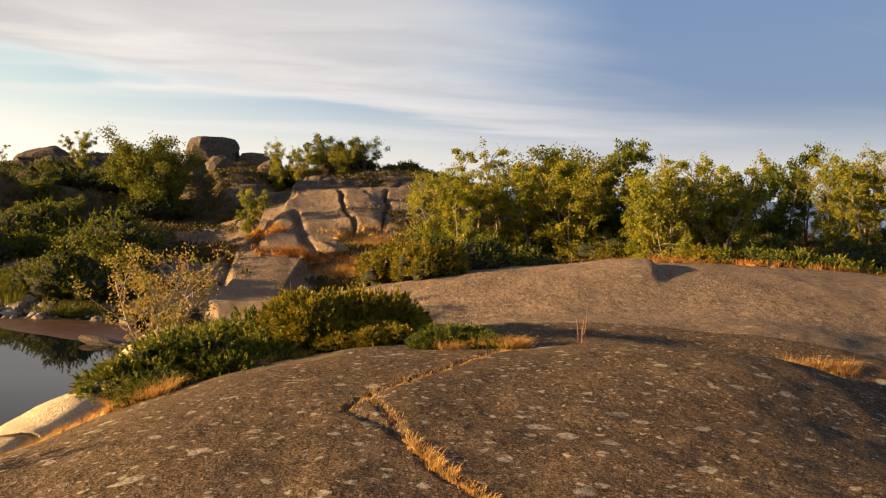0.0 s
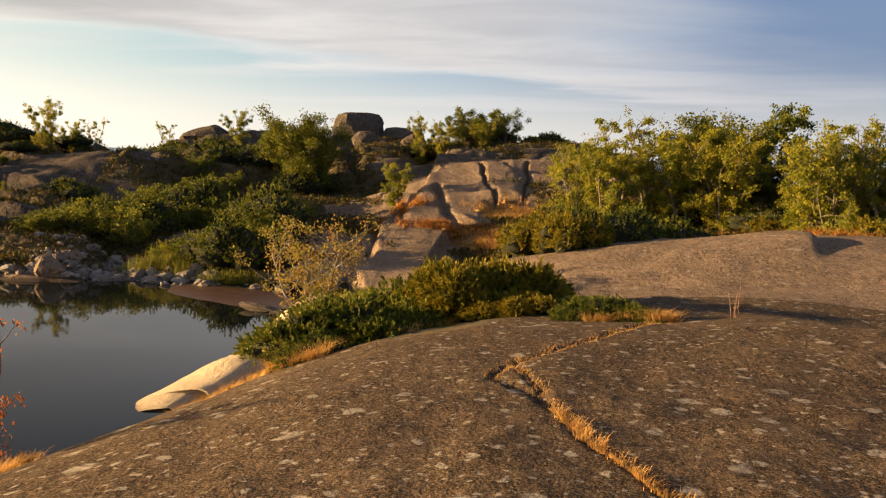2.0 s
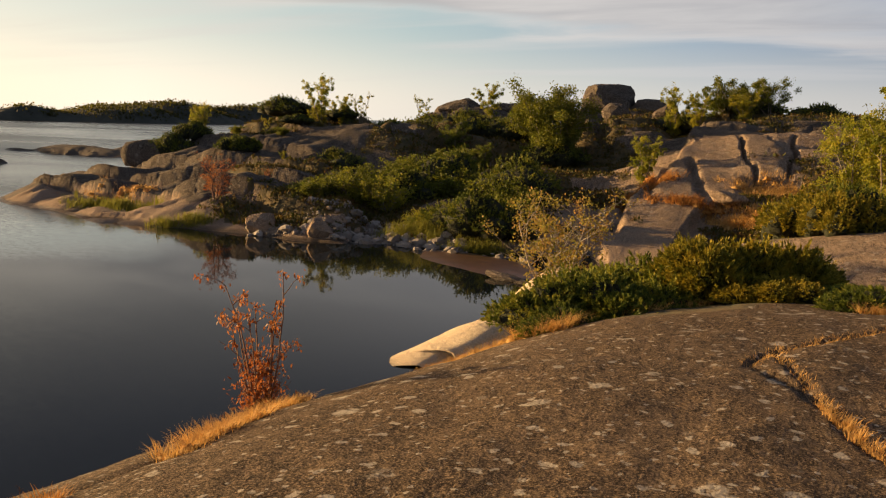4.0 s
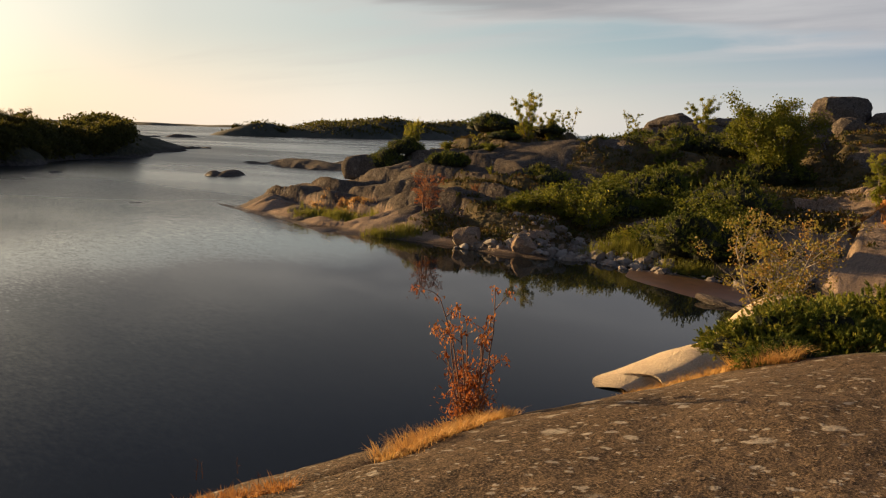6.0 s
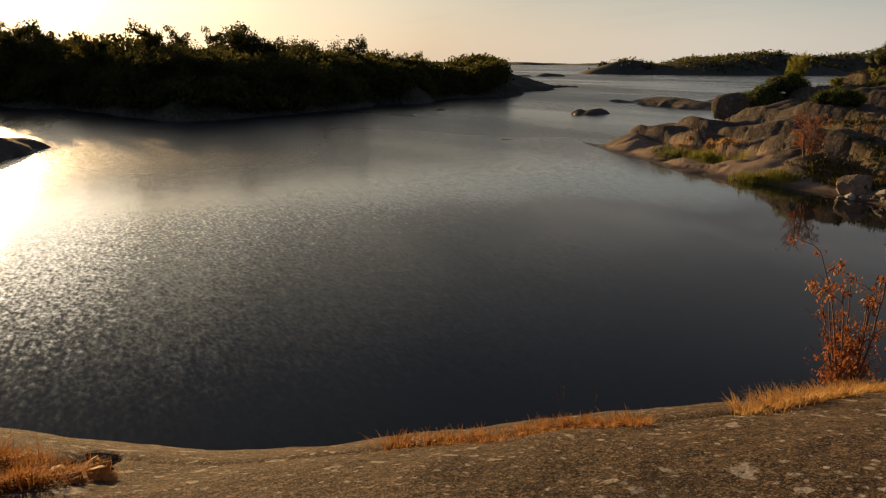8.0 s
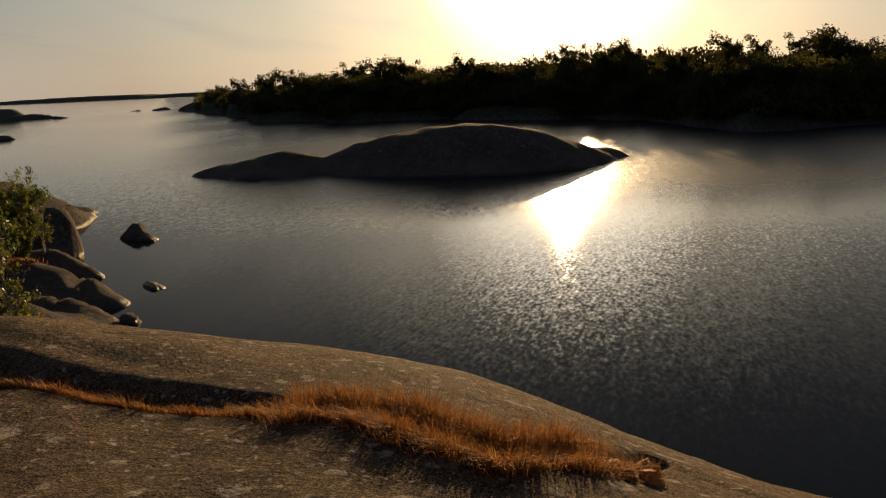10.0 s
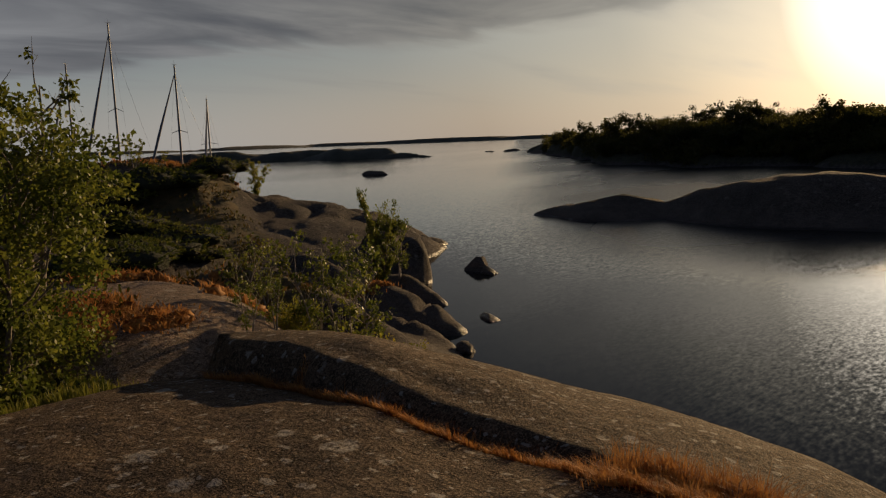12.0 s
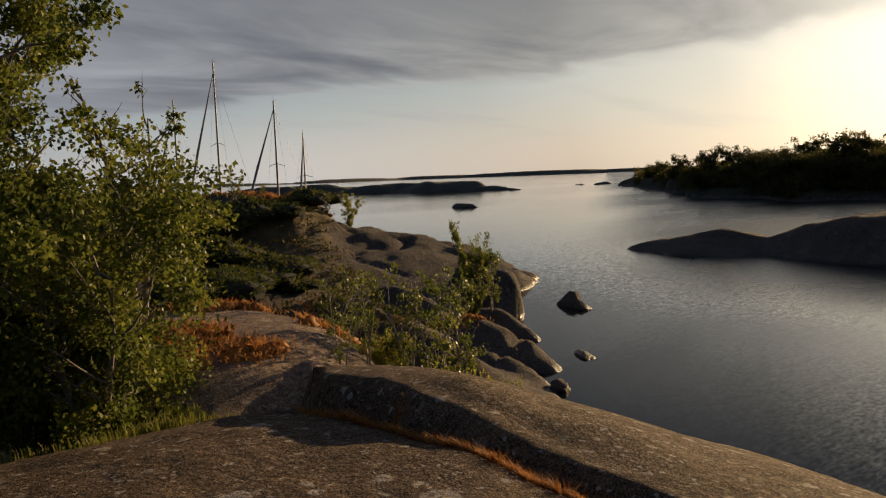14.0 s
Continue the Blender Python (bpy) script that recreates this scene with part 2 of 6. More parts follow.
def water_material():
    m, k = material("sea_water")
    P = k.add("ShaderNodeNewGeometry").outputs["Position"]
    eye = k.add("ShaderNodeVectorMath", {0: P}, operation="LENGTH").outputs["Value"]
    # wind reaches the open sound; the inner bay by the beach lies still
    bay = k.add("ShaderNodeVectorMath", {0: P, 1: (-7.0, 15.0, 0.0)}, operation="DISTANCE").outputs["Value"]
    open_water = k.step(bay, 7.0, 27.0, 0.14, 1.0)
    lanes = k.step(k.noise(k.add("ShaderNodeMapping", {"Vector": P, "Scale": (0.3, 1.0, 1.0)}).outputs[0], 0.045, 3.0, 0.5), 0.36, 0.62, 0.55, 1.0)
    wind = k.add("ShaderNodeMapping", {"Vector": P, "Rotation": (0, 0, radians(20)), "Scale": (1.0, 2.2, 1.0)}).outputs[0]
    paw = k.add("ShaderNodeVectorMath", {0: P, 1: (-13.5, 4.0, 0.0)}, operation="DISTANCE").outputs["Value"]
    calm = k.math("MULTIPLY", k.math("MULTIPLY", open_water, lanes), k.math("MAXIMUM", k.step(paw, 3.5, 10.0, 0.8, 0.12), k.step(eye, 17.0, 36.0, 0.0, 0.9)))
    mid = k.add("ShaderNodeVectorMath", {0: k.add("ShaderNodeTexNoise", {"Vector": wind, "Scale": 2.2, "Detail": 1.5, "Roughness": 0.6}).outputs["Color"], 1: (0.5, 0.5, 0.5)}, operation="SUBTRACT").outputs[0]
    fine = k.add("ShaderNodeVectorMath", {0: k.add("ShaderNodeTexNoise", {"Vector": wind, "Scale": 6.5, "Detail": 1.0, "Roughness": 0.6}).outputs["Color"], 1: (0.5, 0.5, 0.5)}, operation="SUBTRACT").outputs[0]
    tilt = k.add("ShaderNodeVectorMath", {0: k.add("ShaderNodeVectorMath", {0: mid, 3: 0.22}, operation="SCALE").outputs[0], 1: k.add("ShaderNodeVectorMath", {0: fine, 3: 0.38}, operation="SCALE").outputs[0]}, operation="ADD").outputs[0]
    tilt = k.add("ShaderNodeVectorMath", {0: tilt, 3: calm}, operation="SCALE").outputs[0]
    spot = k.add("ShaderNodeSeparateXYZ", {0: P})
    lee = k.step(k.math("SUBTRACT", spot.outputs["Y"], k.math("MULTIPLY", spot.outputs["X"], 0.6)), -5.0, 6.0, 0.15, 1.0)      # calmer to the south
    ruffle = k.math("ADD", 0.03, k.math("MULTIPLY", k.math("MULTIPLY", k.math("MULTIPLY", k.step(eye, 15.0, 34.0, 0.0, 0.30), open_water), lanes), lee))
    tilt = k.add("ShaderNodeVectorMath", {0: tilt, 3: k.math("ADD", k.math("MULTIPLY", lee, 0.8), 0.2)}, operation="SCALE").outputs[0]
    face = k.add("ShaderNodeVectorMath", {0: k.add("ShaderNodeVectorMath", {0: tilt, 1: (1.0, 1.0, 0.0)}, operation="MULTIPLY").outputs[0], 1: (0.0, 0.0, 1.0)}, operation="ADD").outputs[0]
    face = k.add("ShaderNodeVectorMath", {0: face}, operation="NORMALIZE").outputs[0]
    body = k.add("ShaderNodeBsdfPrincipled", {"Base Color": (0.006, 0.009, 0.011, 1), "Roughness": ruffle, "IOR": 1.333, "Normal": face}).outputs[0]
    k.add("ShaderNodeOutputMaterial", {"Surface": body})
    return m


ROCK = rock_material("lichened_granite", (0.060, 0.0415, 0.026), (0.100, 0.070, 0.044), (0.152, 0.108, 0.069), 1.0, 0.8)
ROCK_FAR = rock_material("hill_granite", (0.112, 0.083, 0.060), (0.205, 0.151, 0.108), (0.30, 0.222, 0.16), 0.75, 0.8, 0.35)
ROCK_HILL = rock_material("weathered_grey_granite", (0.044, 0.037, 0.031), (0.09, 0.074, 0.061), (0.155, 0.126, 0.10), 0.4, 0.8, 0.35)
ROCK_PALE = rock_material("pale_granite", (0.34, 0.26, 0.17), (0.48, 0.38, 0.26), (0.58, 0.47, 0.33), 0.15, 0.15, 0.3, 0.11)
# skerry stone; its dark tone also lays shade on the southern headland
ROCK_ISLE_SHADE = rock_material("skerry_and_shade_granite", (0.042, 0.036, 0.031), (0.075, 0.063, 0.053), (0.12, 0.10, 0.083), 0.3, 0.8, 0.2)
def wooded_rock():
    """Bare rock at the shore, dark heath and undergrowth above."""
    m, k = material("island_heath")
    P = k.add("ShaderNodeNewGeometry").outputs["Position"]
    z = k.add("ShaderNodeSeparateXYZ", {0: P}).outputs["Z"]
    n, n2 = k.noise(P, 0.5, 5.0, 0.6), k.noise(P, 3.0, 5.0, 0.65)
    rock = k.mix(k.step(n2, 0.35, 0.65), (0.03, 0.026, 0.022, 1), (0.085, 0.072, 0.06, 1))
    heath = k.mix(k.step(n2, 0.35, 0.65), (0.018, 0.022, 0.010, 1), (0.05, 0.045, 0.02, 1))
    col = k.mix(k.step(k.math("ADD", z, k.math("MULTIPLY", n, 1.6)), 1.0, 1.35), rock, heath)
    finish(k, col, 0.95, n2, 0.9, 0.3)
    return m


ISLE_HEATH = wooded_rock()
HEATH = plain_material("heath_soil", (0.045, 0.042, 0.018), (0.11, 0.075, 0.03), 3.0, 0.95, 0.9, 0.08)
MUD = plain_material("bay_mud", (0.055, 0.028, 0.016), (0.10, 0.05, 0.026), 3.0, 0.35, 0.3, 0.01)
STONE = stone_material()
STONE_MIXED = stone_material("beach_pebble", True)
WATER = water_material()
BARK = plain_material("bark", (0.10, 0.08, 0.06), (0.22, 0.19, 0.16), 14.0, 0.9, 0.6, 0.01)
BARK_PALE = plain_material("pale_bark", (0.20, 0.17, 0.13), (0.38, 0.34, 0.28), 12.0, 0.85, 0.5, 0.01)
TWIG_RED = plain_material("dry_twig", (0.14, 0.07, 0.045), (0.26, 0.16, 0.11), 14.0, 0.9, 0.5, 0.005)
LEAF_GREEN = leaf_material("green_leaves", [(0.064, 0.081, 0.012), (0.104, 0.121, 0.016), (0.151, 0.162, 0.020), (0.208, 0.197, 0.027)])
LEAF_YELLOW = leaf_material("yellowing_leaves", [(0.126, 0.156, 0.022), (0.210, 0.226, 0.026), (0.300, 0.282, 0.032), (0.420, 0.348, 0.044)])
LEAF_WILLOW = leaf_material("willow_leaves", [(0.058, 0.081, 0.014), (0.098, 0.124, 0.019), (0.150, 0.169, 0.026), (0.247, 0.247, 0.039)], 0.45, 0.45)
HEATHER = leaf_material("heath_growth", [(0.035, 0.045, 0.010), (0.06, 0.065, 0.012), (0.10, 0.075, 0.02), (0.14, 0.08, 0.03)], 0.7, 0.25)
LEAF_ROWAN = leaf_material("rowan_leaves", [(0.108, 0.115, 0.024), (0.189, 0.176, 0.035), (0.297, 0.230, 0.049), (0.351, 0.203, 0.061)])
LEAF_RUST = leaf_material("rust_leaves", [(0.22, 0.07, 0.022), (0.30, 0.10, 0.03), (0.36, 0.15, 0.05), (0.26, 0.12, 0.05)])
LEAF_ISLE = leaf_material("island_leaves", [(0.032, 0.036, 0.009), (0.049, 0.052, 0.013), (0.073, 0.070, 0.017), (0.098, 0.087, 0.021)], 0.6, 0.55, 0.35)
NEEDLE = leaf_material("juniper_needles", [(0.033, 0.051, 0.010), (0.082, 0.111, 0.018), (0.180, 0.197, 0.028), (0.328, 0.295, 0.045)], 0.55, 0.25, 6.0)
NEEDLE_GOLD = leaf_material("golden_juniper_needles", [(0.051, 0.058, 0.009), (0.150, 0.143, 0.016), (0.272, 0.218, 0.024), (0.340, 0.258, 0.034)], 0.55, 0.25, 6.0)
# filler inside the junipers; its near-black green holds the shade between sprays
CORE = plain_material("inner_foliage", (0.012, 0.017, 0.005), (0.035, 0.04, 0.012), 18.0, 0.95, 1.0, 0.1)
STRAW = leaf_material("dry_grass", [(0.391, 0.218, 0.069), (0.529, 0.310, 0.103), (0.644, 0.414, 0.149), (0.460, 0.241, 0.069)], 0.6, 0.4, 14.0)
RUST_GRASS = leaf_material("rust_grass", [(0.22, 0.085, 0.024), (0.36, 0.16, 0.045), (0.52, 0.27, 0.08), (0.30, 0.12, 0.034)], 0.7, 0.4, 14.0)
REED = leaf_material("shore_grass", [(0.10, 0.12, 0.02), (0.18, 0.19, 0.03), (0.26, 0.24, 0.05), (0.14, 0.15, 0.025)], 0.6, 0.4, 14.0)
METAL = plain_material("mast_aluminium", (0.10, 0.10, 0.11), (0.16, 0.16, 0.17), 3.0, 0.5, 0.1, 0.002, 0.3)
CANVAS = plain_material("furled_sail", (0.10, 0.11, 0.15), (0.16, 0.17, 0.2), 6.0, 0.8, 0.3, 0.01)
HULL = plain_material("hull_paint", (0.75, 0.75, 0.74), (0.82, 0.82, 0.8), 2.0, 0.3, 0.05, 0.002)

# ---------------------------------------------------------------- mesh helpers
def mesh_object(name, verts, faces, mat, parent=None, smooth=True, mats=None, index=None):
    """One mesh object out of numpy arrays; faces is an (n, 3) or (n, 4) array."""
    me = bpy.data.meshes.new(name)
    verts, faces = np.asarray(verts, np.float32), np.asarray(faces, np.int32)
    n, side = faces.shape
    me.vertices.add(len(verts))
    me.vertices.foreach_set("co", verts.ravel())
    me.loops.add(n * side)
    me.loops.foreach_set("vertex_index", faces.ravel())
    me.polygons.add(n)
    me.polygons.foreach_set("loop_start", np.arange(0, n * side, side, dtype=np.int32))
    me.polygons.foreach_set("loop_total", np.full(n, side, np.int32))
    for m in mats or [mat]:
        me.materials.append(m)
    if index is not None:
        me.polygons.foreach_set("material_index", np.asarray(index, np.int32))
    me.polygons.foreach_set("use_smooth", np.full(n, smooth))
    me.update(calc_edges=True)
    me.validate()
    ob = new(name, me)
    if parent is not None:
        ob.parent = parent
    return ob


def lattice(ix, iy, seed):
    h = (ix.astype(np.int64) * 374761393 + iy.astype(np.int64) * 668265263 + seed * 1442695041) & 0x7FFFFFFF
    h = ((h ^ (h >> 13)) * 1274126177) & 0x7FFFFFFF
    return ((h ^ (h >> 16)) & 0xFFFF) / 65535.0


def value_noise(x, y, seed=0):
    fx, fy = np.floor(x), np.floor(y)
    tx, ty = x - fx, y - fy
    tx, ty = tx * tx * tx * (tx * (tx * 6 - 15) + 10), ty * ty * ty * (ty * (ty * 6 - 15) + 10)
    a, b = lattice(fx, fy, seed), lattice(fx + 1, fy, seed)
    c, d = lattice(fx, fy + 1, seed), lattice(fx + 1, fy + 1, seed)
    return (a + (b - a) * tx) + ((c + (d - c) * tx) - (a + (b - a) * tx)) * ty - 0.5


def fbm(x, y, octaves=4, seed=0):
    s, amp = 0.0, 1.0
    for i in range(octaves):
        s = s + amp * value_noise(x + 17.3 * i, y - 9.1 * i, seed + i)
        x, y, amp = (0.8 * x - 0.6 * y) * 2.0, (0.6 * x + 0.8 * y) * 2.0, amp * 0.5
    return s


def segment_distance(x, y, line):
    """Distance to a polyline and how far along it, 0 to 1."""
    best, along = np.full(np.shape(x), 1e9), np.zeros(np.shape(x))
    for i in range(len(line) - 1):
        (x0, y0), (x1, y1) = line[i], line[i + 1]
        dx, dy = x1 - x0, y1 - y0
        t = np.clip(((x - x0) * dx + (y - y0) * dy) / (dx * dx + dy * dy), 0, 1)
        d = np.hypot(x - x0 - t * dx, y - y0 - t * dy)
        along = np.where(d < best, (i + t) / (len(line) - 1), along)
        best = np.minimum(best, d)
    return best, along


# ---------------------------------------------------------------- the rock island
class Mound:
    """A whaleback of rock: an elliptical hump at (x, y), turned by rot degrees, drop metres lower at its rim, plunging by tilt along its length."""

    def __init__(self, x, y, rx, ry, rot, top, drop=2.5, power=2.6, south=None, tilt=0.0):
        self.x, self.y, self.rx, self.ry, self.top, self.drop, self.power, self.tilt = x, y, rx, ry, top, drop, power, tilt
        self.c, self.s = math.cos(radians(rot)), math.sin(radians(rot))
        self.south = south or ry

    def height(self, x, y):
        dx, dy = x - self.x, y - self.y
        u, v = (dx * self.c + dy * self.s) / self.rx, -dx * self.s + dy * self.c
        v = np.where(v > 0, v / self.ry, v / self.south)
        rho = np.minimum(np.sqrt(u * u + v * v), 2.2)
        return self.top - self.drop * rho ** self.power - self.tilt * self.rx * np.clip(u, -1.5, 1.5)


def hump(az, dist, rx, ry, rot, top, drop=2.5, power=2.6):
    x, y = polar(az, dist)
    return Mound(x, y, rx, ry, rot, top, drop, power)


def bearing(x, y):
    return np.degrees(np.arctan2(-x, y)), np.hypot(x, y)


class Headland:
    """The southern shore: a long rock back rising gently away, with a steep edge to the water on the west."""

    def height(self, x, y):
        az, d = bearing(x + 0.4, y + 0.5)
        az = az % 360
        shore = np.interp(d, [8, 12, 15, 18, 20, 24, 28, 31, 34], [119, 122, 125.5, 128.0, 128.2, 128.4, 127.4, 126.8, 131])
        s = d * np.sin(np.radians(np.clip(az - shore, -60, 60))) + 0.5 * fbm(x * 0.7, y * 0.7, 3, 15)
        back = np.interp(d, [7.5, 9, 11, 14, 16, 19, 22, 25, 28, 30, 33, 40], [0.2, 0.6, 0.75, 0.7, 0.6, 0.55, 0.85, 1.6, 2.35, 2.2, 1.3, -2.0])
        z = back * (1 - np.exp(-np.clip(s, 0, None) / 2.6)) + 0.35 * np.tanh(np.clip(s, 0, None) / 0.5) - 0.25 + np.clip(s, -3, 0) * 0.9
        z = z + np.clip(az - 140, 0, 12) * 0.085 * np.clip((d - 12) / 6, 0, 1) * np.clip((27 - d) / 4, 0.3, 1)
        # the heath-topped bluff
        bluff = np.clip((az + 1.2 * fbm(x * 0.5, y * 0.5, 2, 19) - 139.2) / 5.0, 0, 1)
        z = z + 1.05 * bluff * bluff * (3 - 2 * bluff) * np.exp(-((d - 29.5) / 4.2) ** 4)
        return np.where(az < 200, np.clip(z, -3, None), -3.0)


class HillSlab:
    """The cracked slab above the bay: a tilted plane with a broken western edge, a low step and a sunk hollow."""

    def height(self, x, y):
        az, d = bearing(x, y)
        z = np.interp(d, [19, 23, 28, 32, 37, 40, 44, 50, 56], [-0.6, 0.45, 1.27, 2.13, 3.45, 3.9, 4.3, 4.2, 2.0])
        edge = np.interp(d, [20, 25, 29, 33, 37, 45], [10.5, 9.7, 8.4, 6.8, 4.0, 5.0])
        left = (az - edge) * d * 0.01745 + 0.35 * fbm(x * 0.6, y * 0.6, 3, 17)
        z = z - 0.6 * np.clip(left / 0.5, 0, 1) - 0.3 * np.clip(left, 0, None)
        z = z - 0.30 * np.clip((-7.0 - az) * d * 0.01745, 0, None)
        # the low step, and the hollow under the two round blocks
        step = (np.interp(d, [22, 28], [5.9, 3.9]) - az) * d * 0.01745
        z = z - 0.42 * np.clip(step / 0.22, 0, 1) * np.clip((28.4 - d) / 0.8, 0, 1) * np.clip((az + 1.5) / 2.0, 0, 1)
        z = z - 0.40 * np.clip((31.8 - d) / 0.25, 0, 1) * np.clip((d - 29.2) / 1.6, 0, 1) * np.clip((1.6 - az) / 0.8, 0, 1) * np.clip((az + 3.2) / 0.8, 0, 1)
        block = np.clip((d - 31.8) / 0.8, 0, 1) * np.clip((38 - d) / 2.5, 0, 1)
        z = z + block * (0.18 * np.exp(-((az + 0.1) / 1.6) ** 4) + 0.06 * np.exp(-((az + 3.8) / 1.4) ** 4))
        return np.where(np.abs(az) < 30, z, -3.0)


class WestPoint:
    """The low point beyond the bay: rises inland from its shore line, split into long backs that run north."""
    AZ = (27, 30, 33, 36, 39, 42.5, 46, 49, 51, 53)
    SHORE = (24.2, 24.4, 25.2, 26.6, 27.6, 28.9, 30.3, 34.6, 37.0, 41.5)
    INLAND = (-6, 0, 4, 8, 14, 20, 26, 34)
    RISE = ((-1, -1, -1, -1, -1, -1, -1, -1, -1, -1), (0.0,) * 10, (0.8, 0.9, 1.15, 1.1, 1.0, 0.6, 0.5, 0.5, 0.05, -0.3), (1.2, 1.3, 1.5, 1.5, 1.35, 0.75, 0.75, 0.25, -0.4, -0.9),
            (1.7, 1.9, 2.1, 2.1, 1.8, 0.95, 0.75, -0.5, -1, -1), (3.0, 3.3, 3.2, 2.7, 2.3, 0.85, 0.1, -1, -1, -1), (4.2, 4.3, 3.9, 3.0, 1.9, 0.1, -1, -1, -1, -1), (3.6, 3.5, 3.0, 2.0, 0.4, -1, -1, -1, -1, -1))

    def height(self, x, y):
        az, d = bearing(x, y)
        inland = d - np.interp(az, self.AZ, self.SHORE)
        rows = [np.interp(az, self.AZ, r) for r in self.RISE]
        z = rows[0]
        for lo, hi, r0, r1 in zip(self.INLAND, self.INLAND[1:], rows, rows[1:]):
            z = np.where(inland > lo, r0 + (r1 - r0) * np.clip((inland - lo) / (hi - lo), 0, 1), z)
        u, v = x - 0.12 * y + 0.9 * fbm(x * 0.2, y * 0.12, 2, 57), y
        back = np.abs(value_noise(u * 0.30 + 3.7, v * 0.055, 95)) ** 0.75 * 1.25
        small = np.abs(value_noise(u * 0.85 + 0.09 * v, v * 0.16, 97)) ** 0.8
        sheet = (0.22 * u + 0.98 * v) / 3.1 + 0.8 * fbm(x * 0.16, y * 0.16, 2, 53)
        step = sheet - np.floor(sheet)
        part_in = np.clip(inland / 3.0, 0.0, 1.0) * np.clip((52.0 - az) / 2.5, 0, 1)
        cross = (u - 0.35 * v) / 1.7 + 0.7 * fbm(x * 0.3, y * 0.3, 2, 58)
        notch = np.abs(cross - np.floor(cross) - 0.5)
        z = z + part_in * (0.90 * (back - 0.30) + 0.42 * (small - 0.2) + 0.62 * (0.5 - np.minimum(step, (1 - step) * 14.0)) - 0.16 * np.exp(-(notch / 0.05) ** 2))
        return np.where((az > 22) & (az < 60), z - np.clip((29 - az) * 0.35, 0, None), -3.0)


HOME = [Mound(0.86, -0.29, 7.9, 18.2, -10.2, 2.24, 2.5, 3.6, south=12.5), Mound(-1.7, -2.4, 8.8, 6.6, 50, 2.31, 2.5, 2.9)]
# bare pink slab that rises behind the home rock in the south
SLAB = [Mound(*polar(150.5, 12.4), 3.9, 2.7, 62, 1.98, 0.9, 3.6)]
EAST_DOME = [
    hump(-27, 20.5, 13.5, 8.0, 0, 2.2, 2.2, 2.4),
    hump(-8, 18.5, 6.0, 4.0, 40, 0.85, 1.6, 2.4), hump(-24, 13.5, 8.5, 5.5, 0, 1.7, 1.6, 2.6),
]
HILL = [
    # ground behind the east dome, where the birches stand
    hump(-30, 34, 20, 9, 0, 1.9, 2.5, 3.0), hump(-38, 38, 8, 5, 20, 3.1, 2.2, 2.6), hump(-20, 42, 16, 8, 0, 2.4, 2.5, 3.0),
    # the cracked slab facing the camera and the ridge above it
    HillSlab(),
    hump(0, 52, 15, 9, 0, 4.3, 3.0, 2.6), hump(9.5, 47, 4.2, 5.5, -20, 4.3, 2.4, 2.2), hump(9.3, 54, 7.0, 4.5, 0, 4.9, 3.0, 2.6),
    # western hill: soil-filled ground with bare humps
    hump(16, 42, 11, 10, 10, 1.7, 2.0, 3.0), hump(24, 47, 15, 10, 30, 3.0, 2.6, 3.0), hump(26, 43, 6.0, 3.4, 25, 3.6, 2.4, 3.0),
    hump(19.5, 52, 6, 4, 15, 4.6, 2.4, 2.6), hump(22, 33, 9, 7, 25, 1.1, 1.6, 2.8),
    WestPoint(),
    hump(17, 26, 6, 3.6, 20, 0.35, 0.9, 3.0),
]
SHORE_SLABS = [
    # pale slabs that run into the bay below the junipers
    Mound(-3.6, 16.2, 0.9, 3.8, 6, 0.35, 0.9, 1.9), Mound(-1.6, 15.5, 3.0, 5.0, 0, 0.75, 1.2, 2.8),
]
SOUTH = [
    Headland(), hump(128.4, 29.0, 1.6, 2.6, -60, 0.6, 1.1, 2.2), hump(127, 30.4, 0.8, 1.6, -60, 0.3, 0.7, 2.0),
    # upright blocks, then long backs of rock that plunge north into the water
    Mound(-17.85, -14.5, 0.85, 0.6, 60, 1.25, 1.2, 4.5), Mound(-18.2, -15.9, 1.0, 0.7, 70, 1.35, 1.2, 4.0),
    Mound(-10.7, -11.2, 4.4, 1.15, 86, 1.2, 1.0, 2.4, tilt=0.21), Mound(-13.6, -11.0, 2.8, 0.85, 76, 0.55, 0.9, 2.4, tilt=0.20),
    Mound(-15.7, -12.7, 2.1, 0.65, 74, 0.50, 0.8, 2.4, tilt=0.21), Mound(-12.3, -9.9, 1.8, 0.5, 80, 0.38, 0.7, 2.2, tilt=0.16),
    Mound(-12.4, -13.6, 2.6, 0.9, 82, 1.15, 0.9, 2.4, tilt=0.16), Mound(-14.6, -15.0, 2.2, 0.8, 80, 1.1, 0.9, 2.4, tilt=0.14),
]
MOUNDS = HOME + SLAB + EAST_DOME + HILL + SHORE_SLABS + SOUTH

# fissures: line, half width, depth
CRACK_HOME = [(1.85, 8.7), (1.0, 7.45), (0.55, 6.85), (0.12, 6.25), (-0.06, 5.72), (0.26, 5.2), (0.36, 4.9), (0.5, 4.4), (0.65, 3.95), (0.95, 3.2)]
CRACK_SIDE = [(0.12, 6.25), (0.22, 5.75), (0.3, 5.35), (0.36, 4.9)]
CRACK_SLAB = [(-4.45, -6.3), (-4.33, -5.7), (-4.27, -5.0), (-4.1, -3.95), (-4.02, -2.95), (-3.98, -2.1), (-3.9, -1.5), (-3.6, -0.8), (-4.0, -0.35), (-4.6, -0.05)]
RIM_GAP = [(-3.85, 1.35), (-3.66, 1.9), (-3.52, 2.4), (-3.38, 2.8)]
